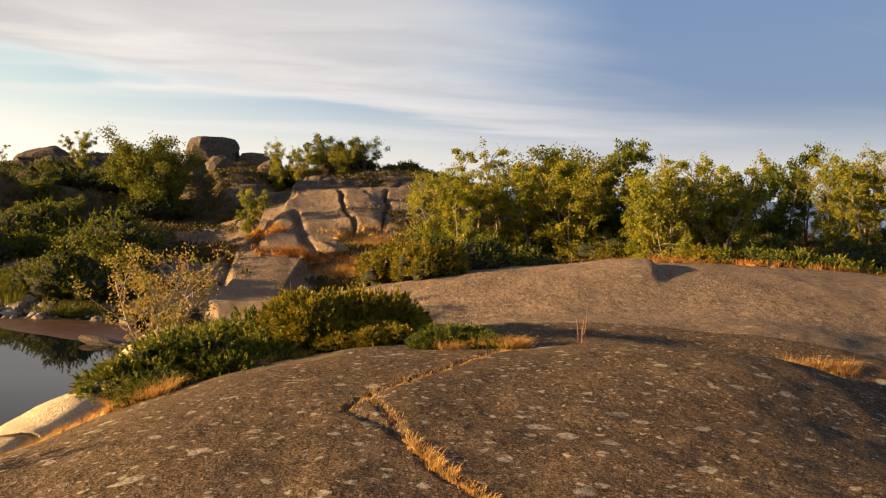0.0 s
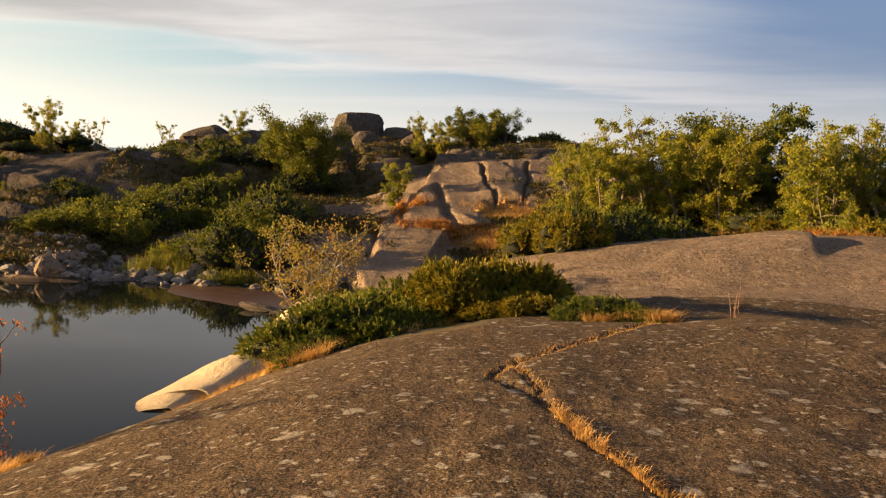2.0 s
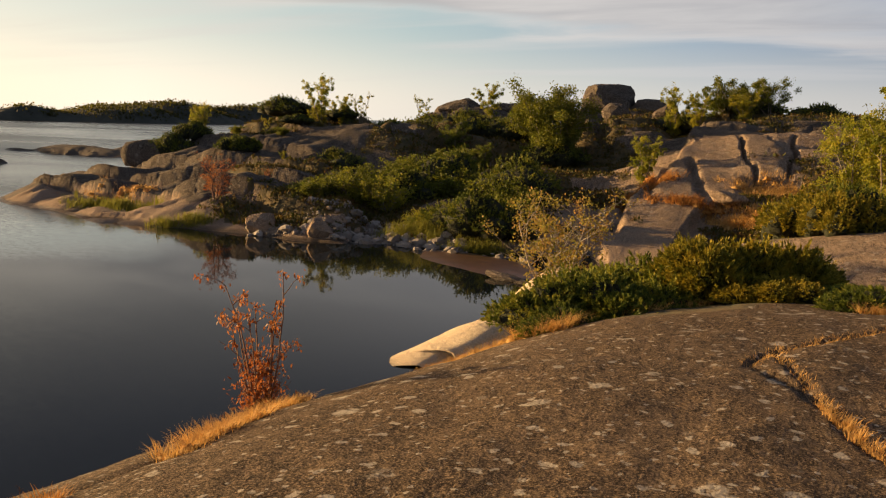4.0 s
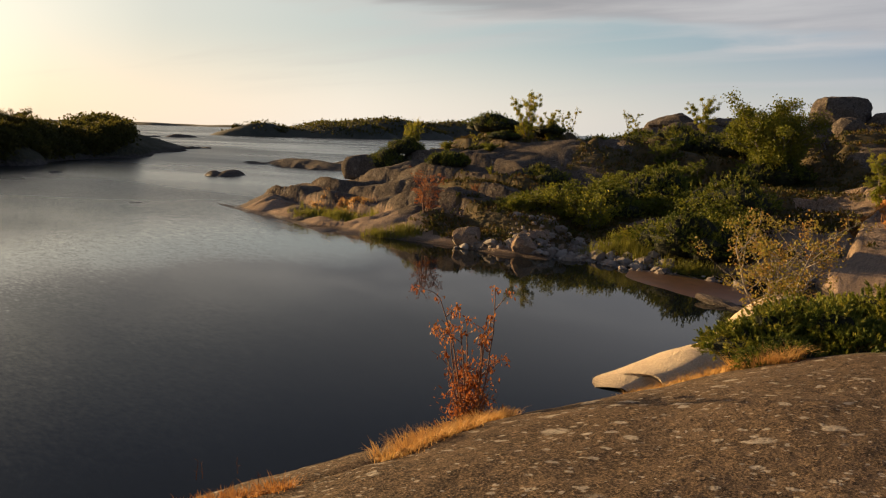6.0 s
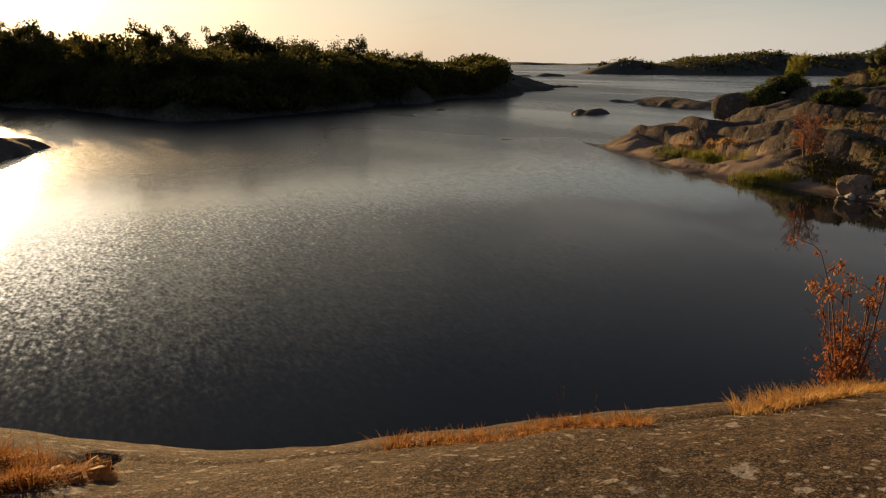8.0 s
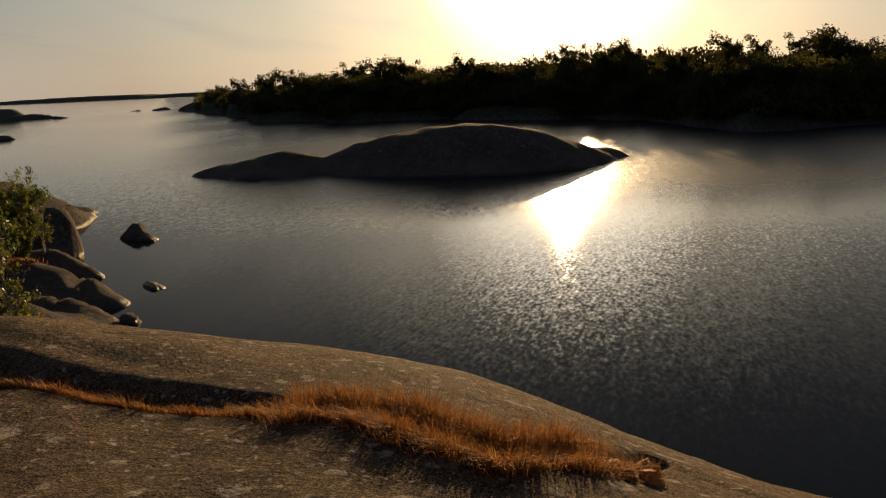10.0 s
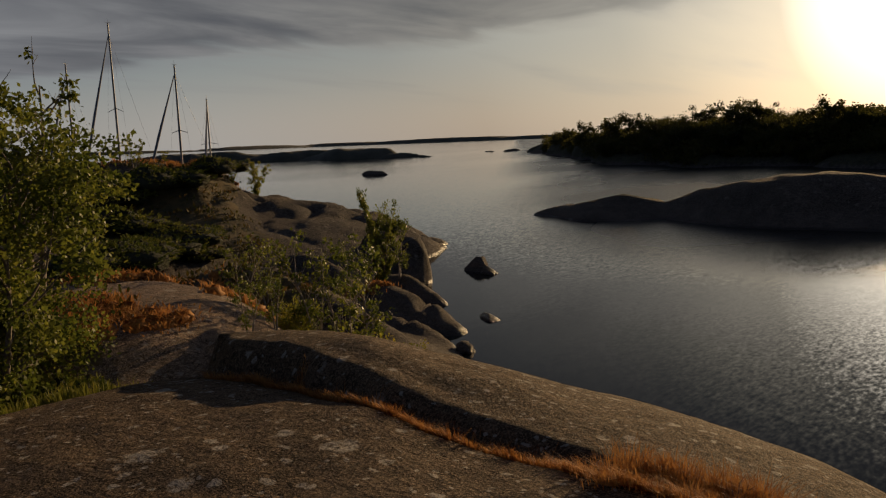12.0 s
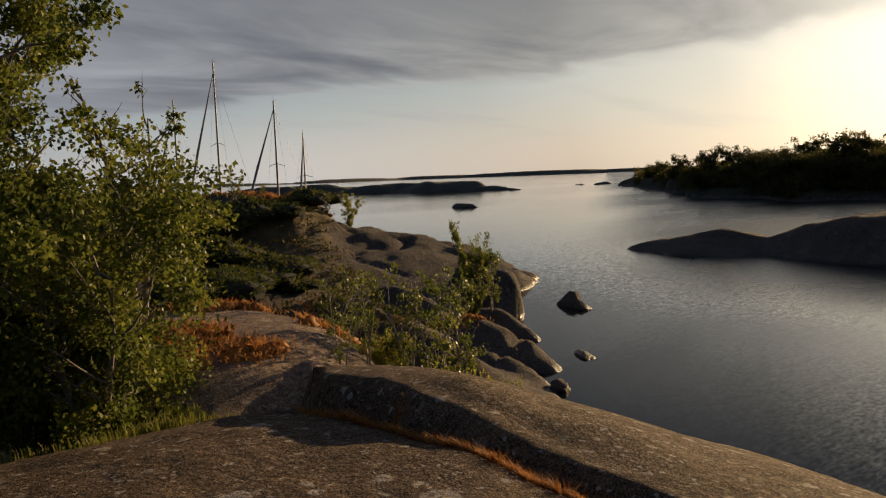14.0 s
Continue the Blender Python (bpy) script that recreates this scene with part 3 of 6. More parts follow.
RIM_LINE = [(-4.6, -0.1), (-3.95, 0.9), (-3.6, 2.0), (-3.35, 2.9), (-3.3, 3.6), (-3.5, 4.8), (-3.75, 5.7)]


def fissures(x, y):
    z = np.zeros(np.shape(x))
    wob = 0.05 * fbm(x * 2.5, y * 2.5, 3, 71)
    for line, half, depth in ((CRACK_HOME, 0.028, 0.038), (CRACK_SIDE, 0.026, 0.028), (CRACK_SLAB, 0.08, 0.12), (RIM_LINE, 0.05, 0.03)):
        d, _ = segment_distance(x + wob, y + wob, line)
        z = z - depth * np.exp(-(d / half) ** 2)
    far = 0.22 * fbm(x * 0.8, y * 0.8, 3, 73)
    for a, b, half, depth in (((1.7, 37.5), (0.2, 31.6), 0.055, 0.7), ((-2.0, 37), (-1.9, 31.8), 0.055, 0.7), ((-6.5, 36.0), (-2.0, 32.4), 0.06, 0.5), ((4.6, 34), (3.0, 27.5), 0.16, 0.3),
                              ((8.8, 31), (9.6, 24.5), 0.16, 0.35), ((5.5, 36), (7.5, 29), 0.2, 0.3), ((13, 50), (10, 42), 0.3, 0.5)):
        d, _ = segment_distance(x + far, y + far, [polar(*a), polar(*b)])
        z = z - depth * np.exp(-(d / half) ** 2)
    return z


def south_step(x, y):
    """The block west of the long fissure stands proud of the home rock, ending in a broken face."""
    xs, ys = [p[0] for p in CRACK_SLAB[:8]], [p[1] for p in CRACK_SLAB[:8]]
    rag = 0.10 * fbm(x * 1.3, y * 1.3, 3, 37)
    inside = np.interp(y, ys, xs) - x + rag
    dx, dy = x + 0.43, y + 0.5
    az = np.degrees(np.arctan2(-dx, dy)) % 360
    lift = np.interp(az, [104, 112, 120.5, 128, 134, 143, 150], [0, 0.04, 0.15, 0.25, 0.33, 0.43, 0.43])
    end = (143.7 + 9.0 * rag - az) * np.hypot(dx, dy) * 0.01745
    face = 0.55 * np.clip(inside / 0.22, 0, 1) ** 0.7 + 0.45 * np.sin(np.clip(inside / 1.1, 0, 1) * math.pi / 2)
    left = np.clip(end / 0.16, 0, 1)
    far = np.clip((10.0 - np.hypot(dx, dy)) / 2.0, 0, 1)
    hollow = np.exp(-((inside - 0.30) / 0.22) ** 2) * np.interp(az, [116, 122, 127, 133, 138], [0, 0.03, 0.06, 0.05, 0])
    return lift * face * left * far * (az < 200) - hollow * left


def joints(x, y, size, seed):
    """Blocks split by joints: groove closeness (1 on a joint) and a height of its own for each block."""
    u, v = (x * 0.92 + y * 0.38) / (size * 2.6), (-x * 0.38 + y * 0.92) / size
    iu, iv = np.floor(u), np.floor(v)
    f1, f2, own = np.full(np.shape(x), 9.0), np.full(np.shape(x), 9.0), np.zeros(np.shape(x))
    for di in (-1, 0, 1):
        for dj in (-1, 0, 1):
            cu, cv = iu + di, iv + dj
            d = np.hypot(cu + lattice(cu, cv, seed) - u, cv + lattice(cu, cv, seed + 1) - v)
            closer = d < f1
            f2 = np.where(closer, f1, np.minimum(f2, d))
            own = np.where(closer, lattice(cu, cv, seed + 2), own)
            f1 = np.where(closer, d, f1)
    return np.exp(-((f2 - f1) / 0.05) ** 2), own + 0.9 * (v - iv - 0.5) * (own - 0.4)


def ground_height(x, y):
    """Height of the rock at (x, y): humps blended softly, roughened and split by fissures."""
    x, y = np.asarray(x, float), np.asarray(y, float)
    far = np.clip((np.hypot(x, y) - 23.0) / 12.0, 0, 1)
    slab = np.exp(-(((x + 0.8) / 5.5) ** 2 + ((y - 30.5) / 8.5) ** 2) ** 2)
    sway = far * (1 - 0.85 * slab) * (1 - 0.9 * np.clip((bearing(x, y)[0] - 25.0) / 3.0, 0, 1) * (y > 10)) * np.clip(0.5 + y / 10, 0.35, 1) * 2.2
    wx, wy = x + sway * fbm(x * 0.16, y * 0.16, 3, 5), y + sway * fbm(x * 0.16, y * 0.16, 3, 9)
    soft = 0.10 + 0.14 * far * (1 - 0.7 * slab)
    total = np.full(x.shape, 0.0)
    for m in MOUNDS:
        total = total + np.exp(np.clip((m.height(wx, wy) + 3.0) / soft, -60, 120))
    z = soft * np.log(total + 1e-9) - 3.0
    z = z + (0.05 + 0.30 * far * (1 - 0.85 * slab) * (1 - 0.7 * np.clip((bearing(x, y)[0] - 25.0) / 3.0, 0, 1) * (y > 10))) * fbm(x * (0.55 - 0.25 * far), y * (0.55 - 0.25 * far), 4, 21) + 0.025 * fbm(x * 2.2, y * 2.2, 3, 31)
    # ledges on the far hill
    ridge = 1.0 - np.abs(fbm(x * 0.22 + y * 0.1, y * 0.30 - x * 0.12, 3, 43)) * 3.2
    z = z - far * (1 - slab) * (0.55 - 0.4 * np.clip((bearing(x, y)[0] - 25.0) / 3.0, 0, 1) * (y > 10)) * np.clip(ridge, 0, 1) ** 4
    groove, own = joints(x + 0.8 * fbm(x * 0.5, y * 0.5, 3, 81), y + 0.8 * fbm(x * 0.5, y * 0.5, 3, 83), 1.9, 91)
    point = np.clip((bearing(x, y)[0] - 25.0) / 3.0, 0, 1) * (y > 10)
    bare = (1 - point) * np.clip((np.hypot(x, y) - 27.0) / 5.0, 0, 1) * (1 - slab) * np.clip(0.35 + y / 20.0, 0.35, 1.0)
    south = np.clip((-y - 6.5) / 2.0, 0, 1) * np.clip((22.0 - np.hypot(x, y)) / 4.0, 0, 1) * np.clip((np.hypot(x, y) - 13.0) / 2.0, 0, 1) * np.clip((z - 0.1) / 0.4, 0, 1)
    z = z + south * (0.20 * (own - 0.5) - 0.20 * groove)
    z = z + bare * (0.50 * (own - 0.5) - 0.22 * groove)
    # a small ledge on the east dome that throws a shadow
    lx, ly = 6.75, 18.0
    u, v = x - lx - 0.10 * (y - ly) - 0.25 * np.sin(y * 1.1), y - ly
    z = z + 0.21 * np.where(u < 0, np.exp(-(u / 1.6) ** 2), np.exp(-(u / 0.16) ** 2)) * np.exp(-(v / 1.7) ** 4)
    az, d = bearing(x, y)
    z = z - 0.15 * np.exp(-((az - 88.0) / 13.0) ** 2) * np.clip((d - 2.0) / 2.5, 0, 1) * (d < 30)
    # the home rock breaks off along a crest to the east
    east = x - 3.7 - 0.06 * (y - 6.0) + 0.5 * fbm(x * 0.4, y * 0.4, 2, 87)
    near = np.clip((13.0 - np.hypot(x, y)) / 3.0, 0, 1)
    z = z + near * (0.06 - 0.17 * 0.35 * np.log1p(np.exp(np.clip(east / 0.35, -30, 30))))
    # the western flank falls off a little sooner; a swell crowns the rock in the north-east
    rim = np.clip((az - 14.0) / 8.0, 0, 1) * np.clip((98.0 - az) / 10.0, 0, 1) * 0.05 + 0.085 * np.exp(-((az - 123.0) / 8.0) ** 4)
    z = z - rim * np.clip((d - 3.5) / 1.5, 0, 1) * np.clip((10.0 - d) / 2.0, 0, 1)
    z = z + 0.22 * np.exp(-((x - 4.4) / 1.9) ** 2 - ((y - 7.6) / 1.9) ** 2) - 0.13 * np.exp(-((x - 1.9) / 1.0) ** 2 - ((y - 9.9) / 1.2) ** 2)
    z = z + 0.16 * np.exp(-((x - 5.6) / 1.3) ** 2 - ((y - 7.0) / 1.6) ** 2)
    z = z + fissures(x, y) + south_step(x, y)
    return np.clip(z, -1.2, None)


def gz(x, y):
    return float(ground_height(np.array([x]), np.array([y]))[0])


def soil_cover(x, y):
    """Where heath soil lies over the rock: hollows of the hills, never the washed domes."""
    n = fbm(x * 0.35, y * 0.35, 4, 61)
    s = np.full(np.shape(x), -1.0)
    for az, d, r in ((18, 38, 7), (26, 34, 5), (20, 44, 4), (14, 44, 5), (32, 50, 5), (20, 28, 5), (28, 29, 4), (-3, 46, 5), (4, 50, 8),
                     (-12, 29.5, 6), (-20, 32, 6), (-28, 31, 6), (-34, 30, 5), (-9, 25, 3.2), (-26, 40, 9), (-3, 22, 3.0), (3, 14, 2.2), (8, 10.2, 1.6), (-5, 11.2, 1.4),
                     (145, 25, 3.0), (148, 31, 3.5), (144, 18, 1.6), (156, 10.2, 1.8), (138, 16, 1.4)):
        cx, cy = polar(az, d)
        s = np.maximum(s, 1.0 - np.hypot(x - cx, y - cy) / r)
    return s + 0.9 * n + 0.22 * fbm(x * 3.1, y * 3.1, 2, 66)


def build_island():
    az = np.concatenate([np.arange(-42, -7, 0.25), np.arange(-7, 11, 0.12), np.arange(11, 55, 0.2), np.arange(55, 166, 0.28), np.arange(166, 318, 2.0)])
    rad = np.concatenate([[0.01, 0.12, 0.25], 0.4 * 1.0145 ** np.arange(0, 280), np.arange(22.75, 38, 0.17), np.arange(38, 46, 0.26), 46.0 * 1.016 ** np.arange(0, 34)])
    A, Rr = np.meshgrid(np.radians(az), rad, indexing="ij")
    x, y = -np.sin(A) * Rr - 0.2, np.cos(A) * Rr - 0.2
    z = ground_height(x, y)
    z = np.where(Rr > 74, np.minimum(z, -0.9), z)
    na, nr = x.shape
    verts = np.stack([x, y, z], -1).reshape(-1, 3)
    i, j = np.meshgrid(np.arange(na), np.arange(nr - 1), indexing="ij")
    i2 = (i + 1) % na
    quads = np.stack([i * nr + j, i2 * nr + j, i2 * nr + j + 1, i * nr + j + 1], -1).reshape(-1, 4)[:, ::-1]
    top = z.reshape(-1)[quads].max(1)
    quads = quads[top > -0.45]
    mid = verts[quads].mean(1)
    dist = np.hypot(mid[:, 0], mid[:, 1])
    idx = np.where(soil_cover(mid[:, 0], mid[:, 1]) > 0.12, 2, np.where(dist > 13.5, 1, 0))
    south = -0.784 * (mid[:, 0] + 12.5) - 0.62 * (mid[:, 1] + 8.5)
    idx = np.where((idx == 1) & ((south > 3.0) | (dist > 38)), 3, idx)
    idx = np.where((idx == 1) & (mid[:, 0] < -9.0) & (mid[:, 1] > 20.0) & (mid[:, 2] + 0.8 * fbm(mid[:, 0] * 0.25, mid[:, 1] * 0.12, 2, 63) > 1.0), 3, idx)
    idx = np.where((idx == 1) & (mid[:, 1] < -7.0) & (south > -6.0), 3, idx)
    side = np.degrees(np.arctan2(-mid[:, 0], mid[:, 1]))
    # southern headland: the shade on its flank is put into a darker stone colour
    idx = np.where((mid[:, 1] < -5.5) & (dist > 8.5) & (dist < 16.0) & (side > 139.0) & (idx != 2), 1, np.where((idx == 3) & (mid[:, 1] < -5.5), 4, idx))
    idx = np.where((mid[:, 2] < 0.12) & (idx == 2), 1, idx)
    used, back = np.unique(quads, return_inverse=True)
    ob = mesh_object("ground", verts[used], back.reshape(-1, 4), None, mats=[ROCK, ROCK_FAR, HEATH, ROCK_HILL, ROCK_ISLE_SHADE], index=idx)
    return tagged(ob, "smooth glaciated granite island with lichen and heath hollows", "rock ground", kind="structure")


build_island()


def build_water():
    rings = [0.0] + [3.0 * 1.35 ** i for i in range(26)]
    rings[-1] = 4900.0
    seg = 96
    v = [(0, 0, 0)] + [(-math.sin(2 * math.pi * s / seg) * r, math.cos(2 * math.pi * s / seg) * r, 0) for r in rings[1:] for s in range(seg)]
    f = []
    for k in range(len(rings) - 2):
        for s in range(seg):
            a, b = 1 + k * seg + s, 1 + k * seg + (s + 1) % seg
            f.append((a, b, b + seg, a + seg)[::-1])
    for s in range(0, seg, 2):
        f.append((0, 1 + s, 1 + (s + 1) % seg, 1 + (s + 2) % seg)[::-1])
    ob = mesh_object("water", v, np.array(f)[:, ::-1], WATER)
    return tagged(ob, "calm dark sea water with fine evening ripples", "water", kind="structure")


build_water()


# ---------------------------------------------------------------- other islands
def islet(name, humps, mat, label, category="island", grain=0.35, rough=0.25, soft=0.2, margin=4.0, low=-0.5):
    """An island of its own out of humps, as one mesh cut off below the water."""
    x0 = min(m.x - max(m.rx, m.ry) for m in humps) - margin
    x1 = max(m.x + max(m.rx, m.ry) for m in humps) + margin
    y0 = min(m.y - max(m.rx, m.ry) for m in humps) - margin
    y1 = max(m.y + max(m.rx, m.ry) for m in humps) + margin
    nx, ny = int((x1 - x0) / grain) + 2, int((y1 - y0) / grain) + 2
    x, y = np.meshgrid(np.linspace(x0, x1, nx), np.linspace(y0, y1, ny), indexing="ij")
    z = islet_height(humps, x, y, rough, soft, grain)
    i, j = np.meshgrid(np.arange(nx - 1), np.arange(ny - 1), indexing="ij")
    q = np.stack([i * ny + j, (i + 1) * ny + j, (i + 1) * ny + j + 1, i * ny + j + 1], -1).reshape(-1, 4)
    q = q[z.reshape(-1)[q].max(1) > low]
    v = np.stack([x, y, z], -1).reshape(-1, 3)
    used, back = np.unique(q, return_inverse=True)
    return tagged(mesh_object(name, v[used], back.reshape(-1, 4), mat), label, category, kind="structure")


def islet_height(humps, x, y, rough=0.25, soft=0.2, grain=0.35):
    x, y = np.asarray(x, float), np.asarray(y, float)
    w = 6.0 * grain
    wx, wy = x + w * fbm(x * 0.4 / w, y * 0.4 / w, 3, 3), y + w * fbm(x * 0.4 / w, y * 0.4 / w, 3, 8)
    total = 0.0
    for m in humps:
        total = total + np.exp(np.clip((m.height(wx, wy) + 3.0) / soft, -60, 200))
    z = soft * np.log(total + 1e-9) - 3.0
    return np.clip(z + rough * fbm(x * 0.7 / w, y * 0.7 / w, 4, 12), -2, None)


SKERRY = [Mound(-37.4, -7.2, 4.0, 7.2, 3, 2.05, 2.1, 2.2), Mound(-36.6, -16.0, 3.0, 4.2, -10, 0.98, 1.1, 2.4), Mound(-39.6, -1.8, 1.6, 2.6, 20, 0.55, 0.6, 2.0)]
islet("skerry", SKERRY, ROCK_ISLE_SHADE, "low bare granite skerry standing in the sound", "skerry", 0.3, 0.30, 0.10)

class SoundIsle:
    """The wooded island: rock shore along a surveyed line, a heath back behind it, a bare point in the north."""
    x, y, rx, ry = -108.0, -12.0, 58.0, 92.0
    AZ = (53, 56, 58, 62.3, 66, 70.6, 75, 80, 84, 87, 92, 97, 103, 107, 109, 112, 115, 117, 118.5, 121)
    SHORE = (140, 111, 98, 86.5, 75, 65.5, 59, 55.8, 60, 69, 77, 83, 91, 95, 91, 103, 109, 150, 182, 230)
    BACK = (-1.0, 0.6, 2.0, 2.5, 2.7, 2.9, 3.2, 3.4, 3.5, 3.6, 3.7, 3.7, 3.5, 3.2, 3.0, 2.9, 2.7, 2.4, 1.6, -1.0)

    def height(self, x, y):
        az, d = bearing(x, y)
        s = d - np.interp(az, self.AZ, self.SHORE)
        back = np.interp(az, self.AZ, self.BACK)
        z = 0.4 * np.tanh(np.clip(s, 0, None) / 1.0) + back * (1 - np.exp(-np.clip(s, 0, None) / 7.0)) + np.clip(s, -4, 0) * 0.6 - 0.05
        return np.where((az > 50) & (az < 124), z - np.clip(s - 42, 0, None) * 0.25, -3.0)


WEST_ISLE = [SoundIsle()]
islet("wooded_island", WEST_ISLE, ISLE_HEATH, "wooded granite island across the sound, dark against the light", "island", 0.6, 0.5, 0.35)

for pts, label in (
    ([Mound(-50.8, 40.3, 2.4, 0.9, 105, 0.42, 0.6, 2.2), Mound(-51.6, 39.2, 1.6, 0.8, 120, 0.35, 0.6, 2.2)], "small rounded skerry awash in the sound"),
    ([Mound(-59, 56, 3.0, 9.5, 72, 0.75, 1.0, 2.4), Mound(-52, 58, 3.0, 7.5, 80, 0.9, 1.2, 2.4), Mound(-66.5, 55.5, 1.2, 4.0, 70, 0.2, 0.5, 2.2)], "long flat skerry of pinkish granite"),
    ([Mound(-60, 30.7, 0.4, 1.5, 25, 0.12, 0.4, 2.0)], "sliver of rock just above the water"),
    ([Mound(-76.4, -67.2, 0.9, 2.1, -10, 0.55, 0.8, 2.4)], "small rounded rock alone in the sound"),
    ([Mound(-93, 47, 0.5, 1.8, 20, 0.12, 0.4, 2.0)], "sliver of rock just above the water"),
):
    islet("skerry", pts, ROCK_ISLE_SHADE, label, "skerry", 0.15, 0.08, 0.08, 2.0)


def far_band(name, parts, mat, label, grain=3.0, rough=2.0):
    humps = []
    for az, d, width, depth, top in parts:
        x, y = polar(az, d)
        humps.append(Mound(x, y, width, depth, az, top, top + 1.5, 2.6))
    return islet(name, humps, mat, label, "island", grain, rough, 0.6, grain * 6), humps


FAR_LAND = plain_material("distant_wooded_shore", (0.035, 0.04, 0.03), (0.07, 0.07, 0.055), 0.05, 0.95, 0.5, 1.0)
HUMPS_N = far_band("far_island", [(33, 470, 60, 26, 8.4), (37, 395, 46, 24, 8.2), (40.5, 365, 36, 22, 8.0), (44.2, 340, 32, 20, 6.6), (48, 335, 30, 14, 4.0), (51, 340, 14, 6, 1.4)], FAR_LAND, "low wooded skerry far out, dark evening silhouette", 2.5, 2.6)[1]
far_band("far_island", [(55, 256, 7, 3, 0.9), (57, 254, 5, 2, 0.6)], ROCK_ISLE_SHADE, "tiny bare skerries far out", 0.7, 0.4)
far_band("far_island", [(132.6, 225, 17, 9, 2.7), (136.5, 240, 20, 9, 2.5), (129, 216, 9, 4, 1.3), (143, 280, 38, 14, 2.6), (127, 205, 4, 2, 0.25)], FAR_LAND, "low dark skerries far out in the sound", 1.0, 1.1)
far_band("far_island", [(121.5, 250, 4, 2, 0.6), (123, 255, 3.5, 1.6, 0.3), (118.5, 200, 6, 3, 0.8)], ROCK_ISLE_SHADE, "tiny bare skerries far out", 0.7, 0.4)
far_band("far_coast", [(62, 2300, 330, 60, 9), (50, 2300, 330, 60, 7), (40, 2400, 300, 60, 6), (126, 2300, 260, 60, 12), (118, 2250, 260, 60, 11), (133, 2350, 260, 60, 11), (140, 2300, 240, 50, 8), (148, 2300, 300, 50, 7)], FAR_LAND, "distant forested coast on the horizon", 22.0, 3.5)

# ---------------------------------------------------------------- builders of plants and stones
def thing(name, label, category, group="", kind=""):
    return tagged(new(name), label, category, group, kind)


def part(name, verts, faces, mat, parent, label="", smooth=True):
    ob = mesh_object(name, verts, faces, mat, parent, smooth)
    return tagged(ob, label) if label else ob


def tubes(lines, sides=5):
    """Tapered tubes: lines is a list of (points, radii)."""
    vs, fs, base = [], [], 0
    ang = np.arange(sides) * 2 * np.pi / sides
    for pts, rad in lines:
        pts, rad = np.asarray(pts, float), np.asarray(rad, float)
        n = len(pts)
        d = np.gradient(pts, axis=0)
        d /= np.linalg.norm(d, axis=1)[:, None] + 1e-9
        ref = np.where(np.abs(d[:, 2:3]) > 0.9, np.array([[1.0, 0, 0]]), np.array([[0, 0, 1.0]]))
        u = np.cross(d, ref)
        u /= np.linalg.norm(u, axis=1)[:, None] + 1e-9
        w = np.cross(d, u)
        ring = pts[:, None] + rad[:, None, None] * (u[:, None] * np.cos(ang)[None, :, None] + w[:, None] * np.sin(ang)[None, :, None])
        vs.append(ring.reshape(-1, 3))
        i, j = np.meshgrid(np.arange(n - 1), np.arange(sides), indexing="ij")
        j2 = (j + 1) % sides
        fs.append((np.stack([i * sides + j, i * sides + j2, (i + 1) * sides + j2, (i + 1) * sides + j], -1).reshape(-1, 4)) + base)
        base += n * sides
    return np.concatenate(vs), np.concatenate(fs)


def diamonds(at, axis, length, width, rng):
    """Leaf blades: four-cornered, from at along axis, slightly folded."""
    n = len(at)
    axis = axis / (np.linalg.norm(axis, axis=1)[:, None] + 1e-9)
    side = np.cross(axis, rng.normal(size=(n, 3)))
    side /= np.linalg.norm(side, axis=1)[:, None] + 1e-9
    L, W = np.broadcast_to(length, n)[:, None], np.broadcast_to(width, n)[:, None]
    mid = at + axis * L * 0.45
    v = np.stack([at, mid + side * W * 0.5, at + axis * L, mid - side * W * 0.5], 1).reshape(-1, 3)
    return v, np.arange(n * 4).reshape(n, 4)


def grow(rng, start, way, length, bend, steps, up=0.0):
    pts = [np.array(start, float)]
    way = np.array(way, float)
    for _ in range(steps):
        way = way / np.linalg.norm(way)
        pts.append(pts[-1] + way * length / steps)
        way = way + rng.normal(size=3) * bend + np.array([0, 0, up])
    return np.array(pts)


